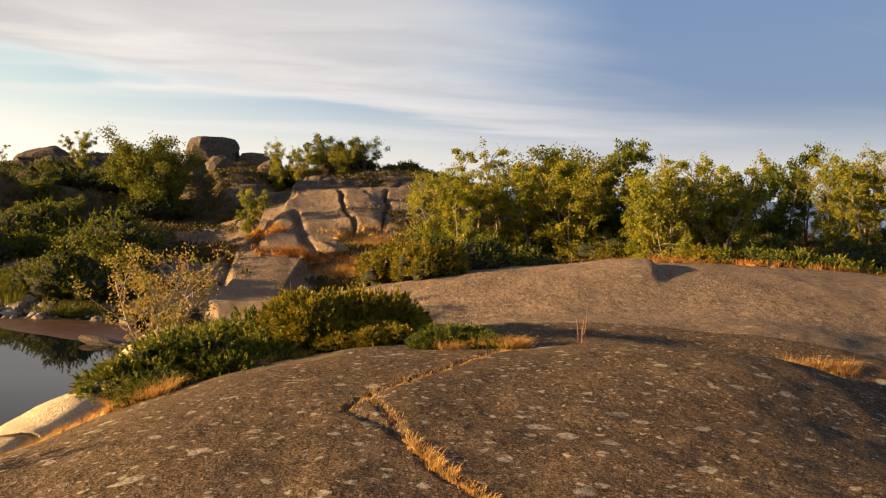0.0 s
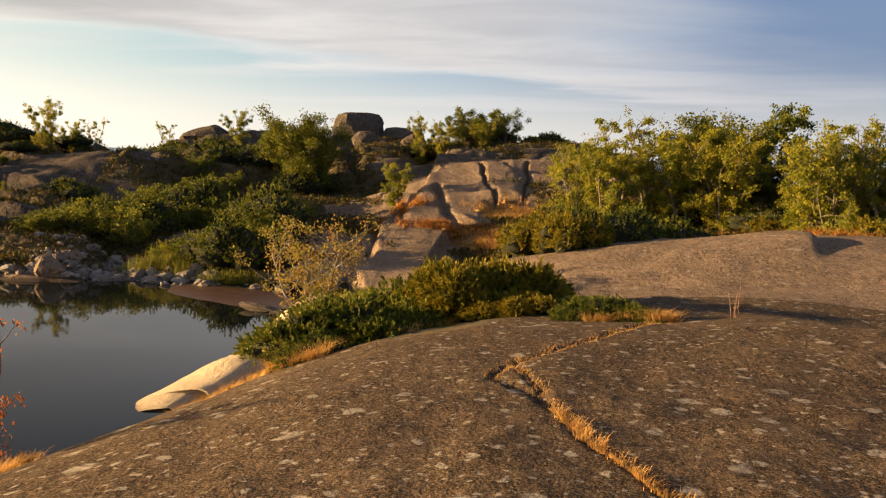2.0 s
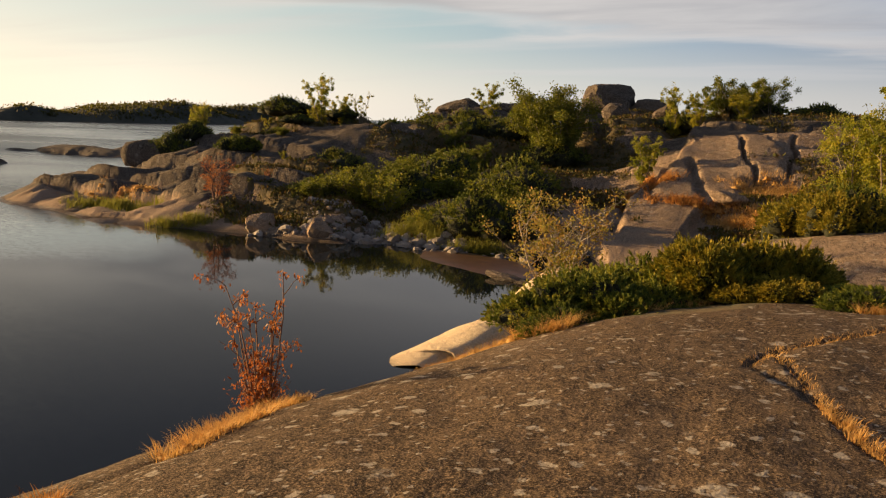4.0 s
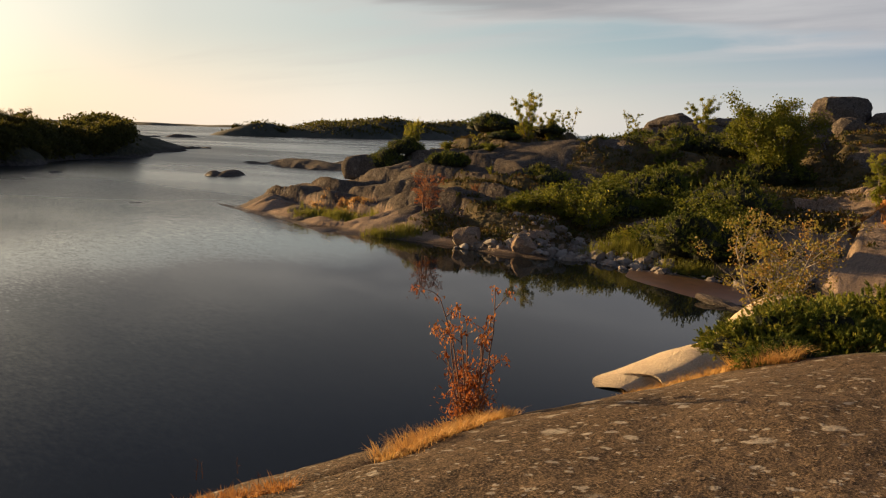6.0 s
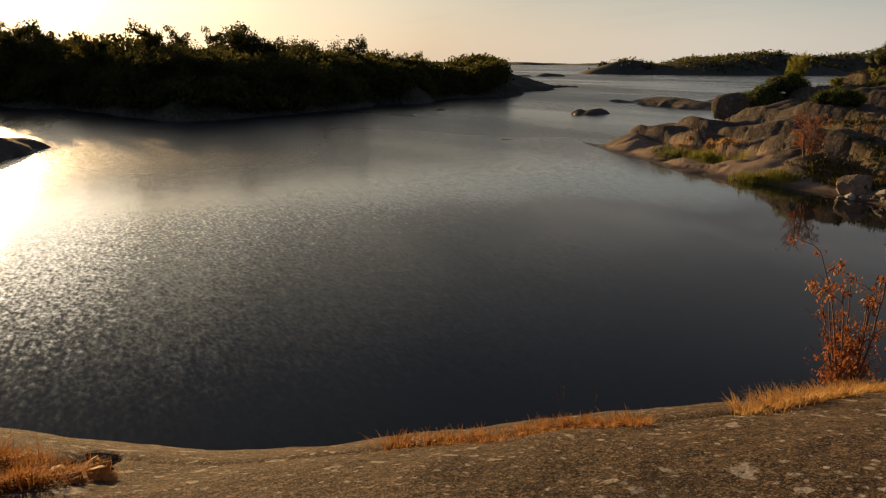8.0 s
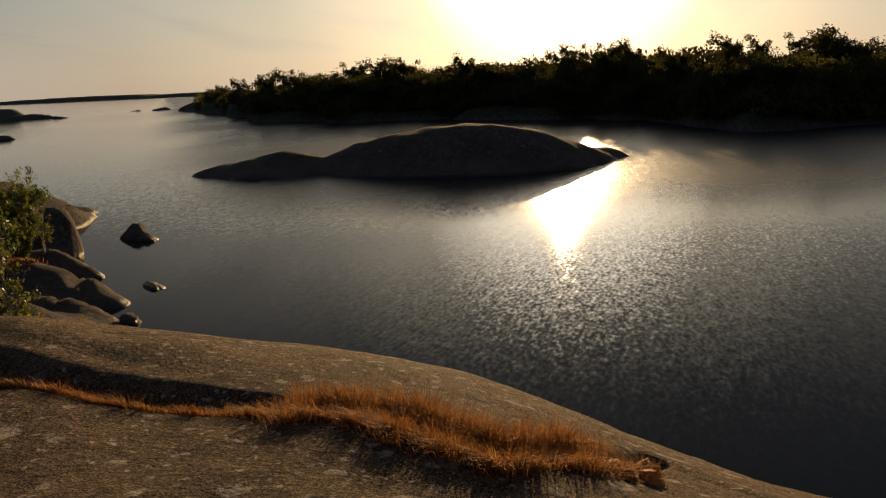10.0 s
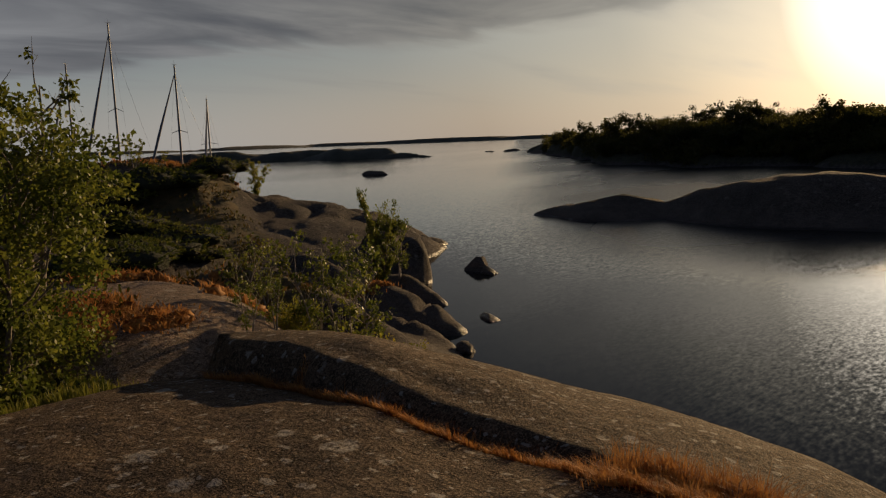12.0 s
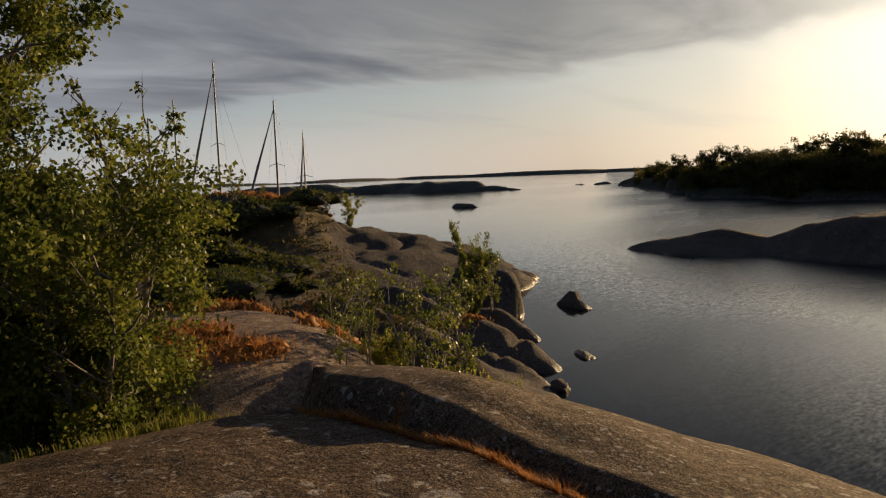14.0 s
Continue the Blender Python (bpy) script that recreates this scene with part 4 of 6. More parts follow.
def build_tree(name, label, category, height, spread, stems, leaves, leaf, mat, seed, bark=None, bare=0.0, clear=0.22, lean=(0, 0), open_crown=0.5, group="", boughs=13, droop=0.0):
    """A broadleaf tree or shrub: stems, boughs, twigs and a crown of single leaves."""
    rng = np.random.default_rng(seed)
    bark = bark or BARK
    root = thing(name, label, category, group)
    trunk, twig_lines, ends = [], [], []
    for s in range(stems):
        a = 2 * np.pi * (s + rng.random() * 0.6) / stems
        tilt = (0.12 + 0.30 * rng.random()) * (1 if stems > 1 else 0.4) * spread / height * 1.6
        base = np.array([np.cos(a), np.sin(a), 0]) * 0.05 * spread * (stems > 1)
        h = height * (0.82 + 0.2 * rng.random())
        line = grow(rng, base - np.array([0, 0, 0.08]), (np.cos(a) * tilt + lean[0], np.sin(a) * tilt + lean[1], 1), h, 0.06, 9, 0.02)
        r0 = 0.016 * height * (1.0 if stems == 1 else 0.75) + 0.008
        trunk.append((line, np.linspace(r0, r0 * 0.15, 10)))
        for b in range(boughs):
            f = clear + (0.98 - clear) * (b + rng.random()) / boughs
            k = f * 9
            i = min(int(k), 8)
            p = line[i] + (line[i + 1] - line[i]) * (k - i)
            a2 = rng.random() * 2 * np.pi
            reach = spread * 0.5 * (0.35 + 0.75 * np.sin(np.pi * min(1, 0.22 + 0.78 * (1 - f) ** 0.8))) * (0.6 + 0.6 * rng.random())
            bough = grow(rng, p, (np.cos(a2), np.sin(a2), 0.12 + 0.55 * f + 0.3 * rng.random()), reach, 0.16, 5, 0.05 - droop)
            twig_lines.append((bough, np.linspace(r0 * 0.32, r0 * 0.06, 6)))
            for _ in range(4):
                q = bough[rng.integers(2, 6)]
                tw = grow(rng, q, rng.normal(size=3) * 0.8 + (bough[-1] - bough[0]) / reach + np.array([0, 0, 0.25]), 0.16 * spread * (0.5 + rng.random()), 0.2, 3, 0.02 - droop)
                twig_lines.append((tw, np.linspace(r0 * 0.10, r0 * 0.035, 4)))
                if rng.random() > bare:
                    ends.append(tw)
        ends.append(line[-4:])
    ends = [e[-3:] for e in ends]
    E = np.array(ends)
    # bring the grown plant to its height and spread
    tip = E[:, :, 2].max()
    out = np.quantile(np.hypot(E[:, -1, 0] - lean[0] * height * 0.5, E[:, -1, 1] - lean[1] * height * 0.5), 0.93) + 0.02 * spread
    fit = np.array([0.5 * spread / out, 0.5 * spread / out, height * 0.97 / tip])
    E = E * fit
    if group:                              # far, small trees keep their stems in one piece
        v, f = tubes([(p * fit, r) for p, r in trunk], 5)
        part("trunk", v, f, bark, root)
    else:
        for p, r in trunk:
            v, f = tubes([(p * fit, r)], 6)
            part("trunk", v, f, bark, root)
    v, f = tubes([(p * fit, r) for p, r in twig_lines], 4)
    part("branchwork", v, f, bark, root)
    share = rng.random(len(E)) ** 1.6 + 0.04             # some twigs carry thick sprays, others few leaves
    pick = rng.choice(len(E), leaves, p=share / share.sum())
    t = rng.random(leaves) * 1.999
    i = t.astype(int)
    base = E[pick, i] + (E[pick, i + 1] - E[pick, i]) * (t - i)[:, None]
    base = base + rng.uniform(-1, 1, size=(leaves, 3)) * spread * 0.062 * open_crown * np.array([1, 1, 0.7])
    axis = rng.normal(size=(leaves, 3)) + np.array([0, 0, -0.35])
    size = leaf * (0.65 + 0.7 * rng.random(leaves))
    v, f = diamonds(base, axis, size, size * 0.72, rng)
    part("crown", v, f, mat, root)
    return root


def build_juniper(name, label, spread, height, lumps, sprays, mat, seed, depth=None, group="", upright=0.25):
    """A juniper: an added opaque core, coloured as inner shade, under a coat of short needle sprays."""
    rng = np.random.default_rng(seed)
    depth = depth or spread
    root = thing(name, label, "juniper", group)
    cen, rad = [], []
    for i in range(lumps):
        a, r = rng.random() * 2 * np.pi, math.sqrt(rng.random()) * 0.40
        s = 0.16 + 0.15 * rng.random() if lumps < 20 else 0.075 + 0.12 * rng.random()
        top = height * (1.0 - 0.9 * r) * ((0.7 + 0.4 * rng.random()) if lumps < 20 else (0.45 + 0.7 * rng.random()))
        cen.append((np.cos(a) * r * spread, np.sin(a) * r * depth, top * 0.42))
        rad.append((s * spread, s * depth, top * 0.56))
    cen, rad = np.array(cen), np.array(rad)
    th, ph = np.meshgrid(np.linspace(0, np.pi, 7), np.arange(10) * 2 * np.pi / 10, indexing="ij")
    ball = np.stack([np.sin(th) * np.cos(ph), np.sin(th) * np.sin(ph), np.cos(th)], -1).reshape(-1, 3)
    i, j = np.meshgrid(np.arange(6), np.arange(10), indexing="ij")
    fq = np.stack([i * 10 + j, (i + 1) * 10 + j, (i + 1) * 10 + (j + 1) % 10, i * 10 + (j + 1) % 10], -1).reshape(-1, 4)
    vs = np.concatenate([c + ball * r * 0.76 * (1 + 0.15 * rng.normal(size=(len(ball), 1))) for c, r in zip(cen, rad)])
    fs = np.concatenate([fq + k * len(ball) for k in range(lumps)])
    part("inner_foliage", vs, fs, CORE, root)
    # shoots: each a small plume of needles pointing out and up
    shoots = max(40, sprays // 11)
    pick = rng.integers(0, lumps, shoots)
    d = rng.normal(size=(shoots, 3))
    d[:, 2] = np.abs(d[:, 2]) * 0.9 - 0.12
    d /= np.linalg.norm(d, axis=1)[:, None]
    foot = cen[pick] + d * rad[pick] * (0.74 + 0.22 * rng.random((shoots, 1)))
    way = d * np.array([1, 1, 0.7]) + np.array([0, 0, upright]) + rng.normal(size=(shoots, 3)) * 0.25
    way /= np.linalg.norm(way, axis=1)[:, None]
    reach = (0.08 + 0.10 * rng.random(shoots)) * (0.65 + 0.35 * min(1.6, height))
    who = np.repeat(np.arange(shoots), 26)
    f = rng.random(len(who))
    at = foot[who] + way[who] * (reach[who] * f)[:, None]
    out = way[who] * (0.5 + 0.6 * f)[:, None] + rng.normal(size=(len(who), 3)) * 0.55 * (1.15 - 0.7 * f)[:, None]
    keep = at[:, 2] > -0.05
    size = (0.045 + 0.035 * rng.random(len(who))) * (0.65 + 0.35 * min(1.6, height)) * 0.95
    v, f = diamonds(at[keep], out[keep], size[keep], size[keep] * 0.30, rng)
    part("foliage", v, f, mat, root)
    return root


def blades(at, height, width, lean, rng, bend=0.5, away=None):
    """Bent grass blades of two pieces each, rooted at the points given; away turns them out of their tuft."""
    n = len(at)
    a = rng.random(n) * 2 * np.pi if away is None else np.arctan2(away[:, 1], away[:, 0]) + rng.normal(size=n) * 0.5
    out = np.stack([np.cos(a), np.sin(a), np.zeros(n)], 1) * bend * (0.2 + rng.random((n, 1))) + np.array([*lean, 0.0])
    side = np.stack([-np.sin(a), np.cos(a), np.zeros(n)], 1)
    h = (height * (0.45 + 0.75 * rng.random(n)))[:, None]
    w = width * (0.7 + 0.6 * rng.random((n, 1)))
    mid = at + (out * 0.35 + np.array([0, 0, 0.6])) * h
    tip = at + (out * 1.0 + np.array([0, 0, 0.95 - 0.0])) * h
    v = np.stack([at - side * w, at + side * w, mid + side * w * 0.75, mid - side * w * 0.75, tip + side * w * 0.15, tip - side * w * 0.15], 1).reshape(-1, 3)
    k = np.arange(n)[:, None] * 6
    f = np.concatenate([k + np.array([[0, 1, 2, 3]]), k + np.array([[3, 2, 4, 5]])])
    return v, f


def thatch(xy, z, size, rng):
    """Low matted cushions of old grass under the blades."""
    th, ph = np.meshgrid(np.linspace(0, np.pi / 2, 4), np.arange(7) * 2 * np.pi / 7, indexing="ij")
    cap = np.stack([np.sin(th) * np.cos(ph), np.sin(th) * np.sin(ph), np.cos(th)], -1).reshape(-1, 3)
    i, j = np.meshgrid(np.arange(3), np.arange(7), indexing="ij")
    q = np.stack([i * 7 + j, (i + 1) * 7 + j, (i + 1) * 7 + (j + 1) % 7, i * 7 + (j + 1) % 7], -1).reshape(-1, 4)
    n = len(xy)
    s = size * (0.6 + 0.7 * rng.random((n, 1, 1)))
    v = np.column_stack([xy, z])[:, None] + cap[None] * s * np.array([1.0, 1.0, 0.75]) * (1 + 0.2 * rng.normal(size=(n, len(cap), 1)))
    return v.reshape(-1, 3), (q[None] + (np.arange(n) * len(cap))[:, None, None]).reshape(-1, 4)


def grass(name, spots, per, height, width, mat, seed, label, clump=0.08, lean=(0.12, -0.05), bend=0.55, category="grass", mat_size=0.0):
    """Dry or green grass rooted in clumps at (x, y) spots on the ground."""
    rng = np.random.default_rng(seed)
    spots = np.asarray(spots, float)
    scale = np.repeat(0.55 + 0.65 * rng.random(len(spots)), per)
    away = rng.normal(size=(len(spots) * per, 2))
    xy = np.repeat(spots, per, 0) + away * clump
    z = ground_height(xy[:, 0], xy[:, 1]) - 0.015
    ok = z > -0.12
    at = np.column_stack([xy, z])[ok]
    if mat_size:
        at[:, 2] += rng.random(len(at)) * mat_size * 0.7
    v, f = blades(at, height * scale[ok], width, lean, rng, bend, away[ok])
    if mat_size:
        v2, f2 = thatch(spots, ground_height(spots[:, 0], spots[:, 1]) - 0.2 * mat_size, mat_size, rng)
        v, f = np.concatenate([v, v2]), np.concatenate([f, f2 + len(v)])
    ob = mesh_object(name, v, f, mat)
    return tagged(ob, label, category, kind="stuff")


def along(line, step, wide, seed):
    """Spots strewn along a line."""
    rng = np.random.default_rng(seed)
    line = np.asarray(line, float)
    seg = np.hypot(*np.diff(line, axis=0).T)
    total = seg.sum()
    s = np.arange(0, total, step) + rng.random(int(np.ceil(total / step))) * step
    cum = np.concatenate([[0], np.cumsum(seg)])
    xy = np.column_stack([np.interp(s, cum, line[:, 0]), np.interp(s, cum, line[:, 1])])
    return xy + rng.normal(size=xy.shape) * wide


def around(az, dist, rx, ry, n, seed):
    rng = np.random.default_rng(seed)
    x, y = polar(az, dist)
    return np.column_stack([x + rng.normal(size=n) * rx * 0.5, y + rng.normal(size=n) * ry * 0.5])


def stone_mesh(seed, blocky=0.35, rough=0.16, rings=9, seg=14, square=0.0):
    """A stone of unit size: a rounded block with broken facets."""
    rng = np.random.default_rng(seed)
    th, ph = np.meshgrid(np.linspace(0, np.pi, rings), np.arange(seg) * 2 * np.pi / seg, indexing="ij")
    d = np.stack([np.sin(th) * np.cos(ph), np.sin(th) * np.sin(ph), np.cos(th)], -1).reshape(-1, 3)
    r = np.full(len(d), 1.0)
    if square:
        r = np.minimum(1.0, 0.80 / (np.abs(d) ** square).sum(1) ** (1 / square))
    for _ in range(16):
        n = rng.normal(size=3)
        n /= np.linalg.norm(n)
        r = np.minimum(r, (0.80 - 0.5 * blocky + 0.26 * rng.random()) / np.maximum(d @ n, 1e-3))
    r = np.minimum(r, 1.0) / max(0.6, np.quantile(r, 0.9))
    k = np.array([noise.noise(Vector(p) * 2.3 + Vector((seed * 3.1, 0, 0))) for p in d])
    k2 = np.array([noise.noise(Vector(p) * 6.5 + Vector((0, seed * 1.7, 0))) for p in d])
    v = d * (r * (1 + rough * (k + 0.55 * k2)))[:, None]
    i, j = np.meshgrid(np.arange(rings - 1), np.arange(seg), indexing="ij")
    f = np.stack([i * seg + j, (i + 1) * seg + j, (i + 1) * seg + (j + 1) % seg, i * seg + (j + 1) % seg], -1).reshape(-1, 4)
    return v * 0.5, f


def boulder(name, label, x, y, z, size, seed, mat, turn=0, tilt=(0, 0), blocky=0.35, group="", rings=18, seg=28, rough=0.16, jagged=False, square=0.0):
    v, f = stone_mesh(seed, blocky, rough, rings, seg, square)
    ob = mesh_object(name, v * np.array(size), f, mat, None, not jagged)
    ob.matrix_world = pose(x, y, z, tilt[0], tilt[1], turn)
    return tagged(ob, label, "boulder", group)


def place(az, dist, sink=0.03):
    x, y = polar(az, dist)
    return x, y, gz(x, y) - sink


def put(ob, az, dist, size=1.0, turn=0.0, sink=0.03, tall=1.0):
    """Stand a thing on the ground at that bearing and distance."""
    x, y, z = place(az, dist, sink)
    ob.matrix_basis = pose(x, y, z, 0, 0, turn) @ Matrix.Diagonal((size, size, size * tall, 1))
    return ob


def put_copy(ob, az, dist, size=1.0, turn=0.0, sink=0.03, tall=1.0, label=""):
    x, y, z = place(az, dist, sink)
    keep = ob.matrix_basis.copy()
    ob.matrix_basis = Matrix.Identity(4)
    c = copy_thing(ob, pose(x, y, z, 0, 0, turn) @ Matrix.Diagonal((size, size, size * tall, 1)))
    ob.matrix_basis = keep
    return tagged(c, label) if label else c

# ---------------------------------------------------------------- trees
EYE = 3.9


def sight(el, dist):
    """Height that stands at this elevation angle, seen from the lookout."""
    return EYE + dist * math.tan(radians(el))


GREEN_TREE = "low broad birch with dense green leaves on the granite hill"
KINDS = {
    "round": build_tree("birch_tree", GREEN_TREE, "tree", 4.0, 4.6, 6, 44000, 0.085, LEAF_GREEN, 11, clear=0.06, boughs=16, open_crown=1.05),
    "birch": build_tree("birch_tree", "slender birch with yellow-green leaves among junipers", "tree", 4.0, 2.6, 4, 13500, 0.078, LEAF_YELLOW, 12, clear=0.05, open_crown=0.9),
    "aspen": build_tree("aspen_tree", "many-stemmed aspen with green and gold leaves", "tree", 4.0, 3.2, 6, 17000, 0.078, LEAF_YELLOW, 13, clear=0.03, boughs=14, open_crown=0.9),
    "thin": build_tree("birch_tree", "thin wind-worn birch with half-bare twigs", "tree", 4.0, 2.2, 2, 3400, 0.07, LEAF_YELLOW, 14, bare=0.5, clear=0.3, open_crown=0.8),
    "wind": build_tree("birch_tree", "wind-bent birch with a flat spreading crown", "tree", 3.2, 3.6, 3, 11500, 0.08, LEAF_GREEN, 15, clear=0.35, lean=(0.22, 0.0), open_crown=0.9),
    "alder": build_tree("alder_tree", "dark green alder standing in the heath hollow", "tree", 4.0, 3.0, 3, 13500, 0.082, LEAF_WILLOW, 16, clear=0.15, boughs=15, open_crown=0.9),
    "shrub": build_tree("leafy_shrub", "leafy green shrub on the stony shore slope", "shrub", 1.6, 2.4, 6, 7500, 0.08, LEAF_GREEN, 17, clear=0.08, boughs=12, open_crown=1.1),
    "goldshrub": build_tree("leafy_shrub", "yellow-green leafy shrub in a rock gully", "shrub", 1.3, 2.0, 6, 4500, 0.06, LEAF_YELLOW, 18, clear=0.08, boughs=12, open_crown=1.1),
    "dry": build_tree("dry_tree", "leafless reddish sapling dried out on the rock", "tree", 2.2, 1.4, 4, 1900, 0.045, LEAF_RUST, 19, TWIG_RED, bare=0.3, clear=0.15, boughs=18, open_crown=0.7),
    "sapling": build_tree("birch_sapling", "thin young birch with few yellow-green leaves in a rock gully", "tree", 1.5, 0.95, 2, 900, 0.045, LEAF_WILLOW, 20, BARK_PALE, bare=0.15, clear=0.25, boughs=12, open_crown=0.9),
}
HEIGHT = {"sapling": 1.5, "round": 4.0, "birch": 4.0, "aspen": 4.0, "thin": 4.0, "wind": 3.2, "alder": 4.0, "shrub": 1.6, "goldshrub": 1.3, "dry": 2.2}
FIRST = set()


def stand(kind, az, dist, top, wide=1.0, turn=None, label=""):
    """Stand a tree of that kind so that its crown ends at the height top."""
    x, y, z = place(az, dist)
    tall = max(0.5, top - z) / (HEIGHT[kind] * 0.97)
    turn = turn if turn is not None else (az * 37.0 + dist * 11.0) % 360
    size = wide * tall
    if kind not in FIRST:
        FIRST.add(kind)
        ob = put(KINDS[kind], az, dist, size, turn, 0.03, 1.0 / wide)
        return tagged(ob, label) if label else ob
    return put_copy(KINDS[kind], az, dist, size, turn, 0.03, 1.0 / wide, label)


# western hill
stand("round", 14.2, 41.5, sight(3.0, 41.5), 0.9, 0, "broad dense birch, the largest tree of the hill hollow")
stand("birch", 18.6, 50, sight(2.9, 50), 0.9)
stand("birch", 7.6, 33.5, sight(-0.4, 33.5), 0.95)
stand("thin", 23.4, 50, sight(1.8, 50), 1.0)
stand("birch", 30.7, 46, sight(3.1, 46), 0.8)
stand("birch", 29.2, 47, sight(1.7, 47), 0.9)
stand("thin", 27.9, 48, sight(1.9, 48), 1.0)
stand("birch", 31.3, 46, sight(0.7, 46), 1.0)
stand("aspen", 38.9, 47, sight(0.95, 47), 0.62)
stand("thin", 34.5, 46, sight(0.0, 46), 1.0)
stand("birch", 33.4, 37, sight(-2.4, 37), 0.9)
stand("dry", 38.1, 29.8, sight(-2.6, 29.8), 1.25)
stand("dry", 34.5, 32, sight(-3.9, 32), 1.3)
# skyline grove above the cracked slab
for kind, az, d, el, wide in (("wind", -0.2, 45, 3.5, 1.1), ("wind", 2.4, 46, 3.5, 1.0), ("birch", 5.8, 45, 3.0, 0.8), ("birch", 4.2, 44, 2.5, 1.0), ("aspen", 1.2, 44, 2.6, 1.0), ("alder", 3.2, 47, 2.6, 1.0), ("shrub", -2.8, 44, 0.8, 1.2)):
    stand(kind, az, d, sight(el, d), wide)
# birch wood behind the east dome
for kind, az, d, el, wide in (
    ("aspen", -5.9, 29, 1.9, 0.9), ("thin", -8.6, 31, 3.5, 1.2), ("birch", -7.6, 28, 1.6, 1.0), ("thin", -10.2, 32, 2.6, 1.1), ("birch", -10.6, 30, 1.4, 1.1),
    ("round", -14.2, 31, 3.6, 0.85), ("alder", -16.8, 33, 3.9, 1.0), ("birch", -12.8, 29, 2.7, 1.0), ("alder", -18.9, 32, 3.6, 1.0), ("aspen", -15.6, 28.5, 2.2, 1.0),
    ("aspen", -22.3, 26.5, 3.0, 0.9), ("birch", -20.9, 27, 1.8, 1.0), ("thin", -25.3, 27, 3.2, 1.2), ("aspen", -24.2, 27.5, 1.9, 1.0), ("thin", -23.6, 29, 3.2, 1.0), ("birch", -26.2, 28, 1.6, 1.0),
    ("alder", -29.6, 36, 3.7, 0.9), ("thin", -31.0, 37, 2.6, 1.0), ("aspen", -32.6, 34, 3.6, 0.75), ("birch", -34.6, 33, 4.0, 0.9), ("birch", -36.4, 33, 3.6, 0.9), ("alder", -27.6, 38, 2.4, 1.0), ("birch", -38.2, 34, 3.4, 0.9)):
    stand(kind, az, d, sight(el, d), wide)
# leafy scrub above the beach
for kind, az, d, top, wide in (
    ("shrub", 31.2, 29, 1.7, 1.2), ("shrub", 28.6, 29.5, 2.0, 1.2), ("shrub", 26.4, 31, 2.2, 1.2), ("shrub", 24.6, 33, 2.4, 1.1), ("goldshrub", 26.0, 28.6, 1.9, 0.9),
    ("alder", 20.8, 35, 2.7, 1.4), ("alder", 23.0, 36, 2.6, 1.4), ("shrub", 21.5, 31, 2.1, 1.2), ("shrub", 19.0, 30, 1.8, 1.2), ("shrub", 17.4, 28.5, 2.0, 1.1),
    ("goldshrub", 23.7, 25.6, 1.05, 0.8), ("goldshrub", 22.6, 26.0, 1.0, 0.8), ("alder", 19.0, 39, 2.9, 1.2), ("shrub", 33.5, 43, 2.9, 1.2), ("alder", 21.0, 42, 3.9, 1.2), ("shrub", 36.5, 47, 2.6, 1.2)):
    stand(kind, az, d, top, wide)
# gully and headland in the south
for kind, az, d, el, wide in (
    ("sapling", 140.6, 10.6, -8.0, 1.0), ("sapling", 138.9, 11.6, -8.2, 0.9), ("sapling", 136.2, 13.0, -5.3, 0.8), ("sapling", 132.6, 13.4, -6.0, 1.0), ("sapling", 134.2, 12.2, -7.6, 0.9), ("sapling", 133.3, 15.0, -6.4, 0.9),
    ("sapling", 140.8, 14.5, -5.7, 0.9), ("sapling", 139.4, 15.5, -6.2, 0.9), ("alder", 131.3, 20.0, -3.0, 0.5), ("sapling", 129.9, 20.5, -5.0, 0.9),
    ("birch", 139.6, 30, -0.6, 0.8), ("thin", 147.4, 28, 0.9, 1.4), ("birch", 141.2, 29, -1.2, 0.8), ("thin", 145.5, 29, 0.2, 1.4), ("sapling", 143.4, 27, -1.2, 1.0)):
    stand(kind, az, d, sight(el, d), wide)
for az, d, el, wide in ((135.4, 10.4, -12.5, 0.9), (133.7, 10.6, -12.6, 0.9), (132.0, 10.8, -13.1, 0.9), (130.6, 11.2, -13.7, 0.8), (137.8, 13.0, -10.0, 0.7)):
    stand("goldshrub", az, d, sight(el, d), wide)

# the big leafy tree beside the lookout
big = build_tree("goat_willow", "dense dark green willow tree at the edge of the rock", "tree", 5.4, 2.75, 7, 80000, 0.055, LEAF_WILLOW, 31, clear=0.05, boughs=22, open_crown=0.9)
put(big, 164.4, 9.0, 1.0, 30, 0.1)
side_bush = build_tree("goat_willow", "lower willow bush with yellow-green lower leaves", "tree", 3.3, 2.7, 7, 46000, 0.05, LEAF_WILLOW, 32, clear=0.05, boughs=16, open_crown=1.0)
put(side_bush, 156.2, 9.0, 1.0, 80, 0.08)
thin_top = build_tree("birch_tree", "thin half-bare birch rising behind the willow", "tree", 3.6, 1.2, 2, 1500, 0.06, LEAF_GREEN, 33, bare=0.5, clear=0.35, open_crown=0.8)
put(thin_top, 153.4, 10.2, 0.95, 10)

# the yellowing rowan on the pale slab by the bay
rowan = build_tree("rowan_tree", "sparse yellow-green rowan leaning over the pale shore slab", "tree", 2.5, 2.5, 5, 4600, 0.055, LEAF_ROWAN, 34, BARK_PALE, bare=0.15, clear=0.25, boughs=12, open_crown=0.9)
put(rowan, 13.6, 15.6, 0.95, 40)

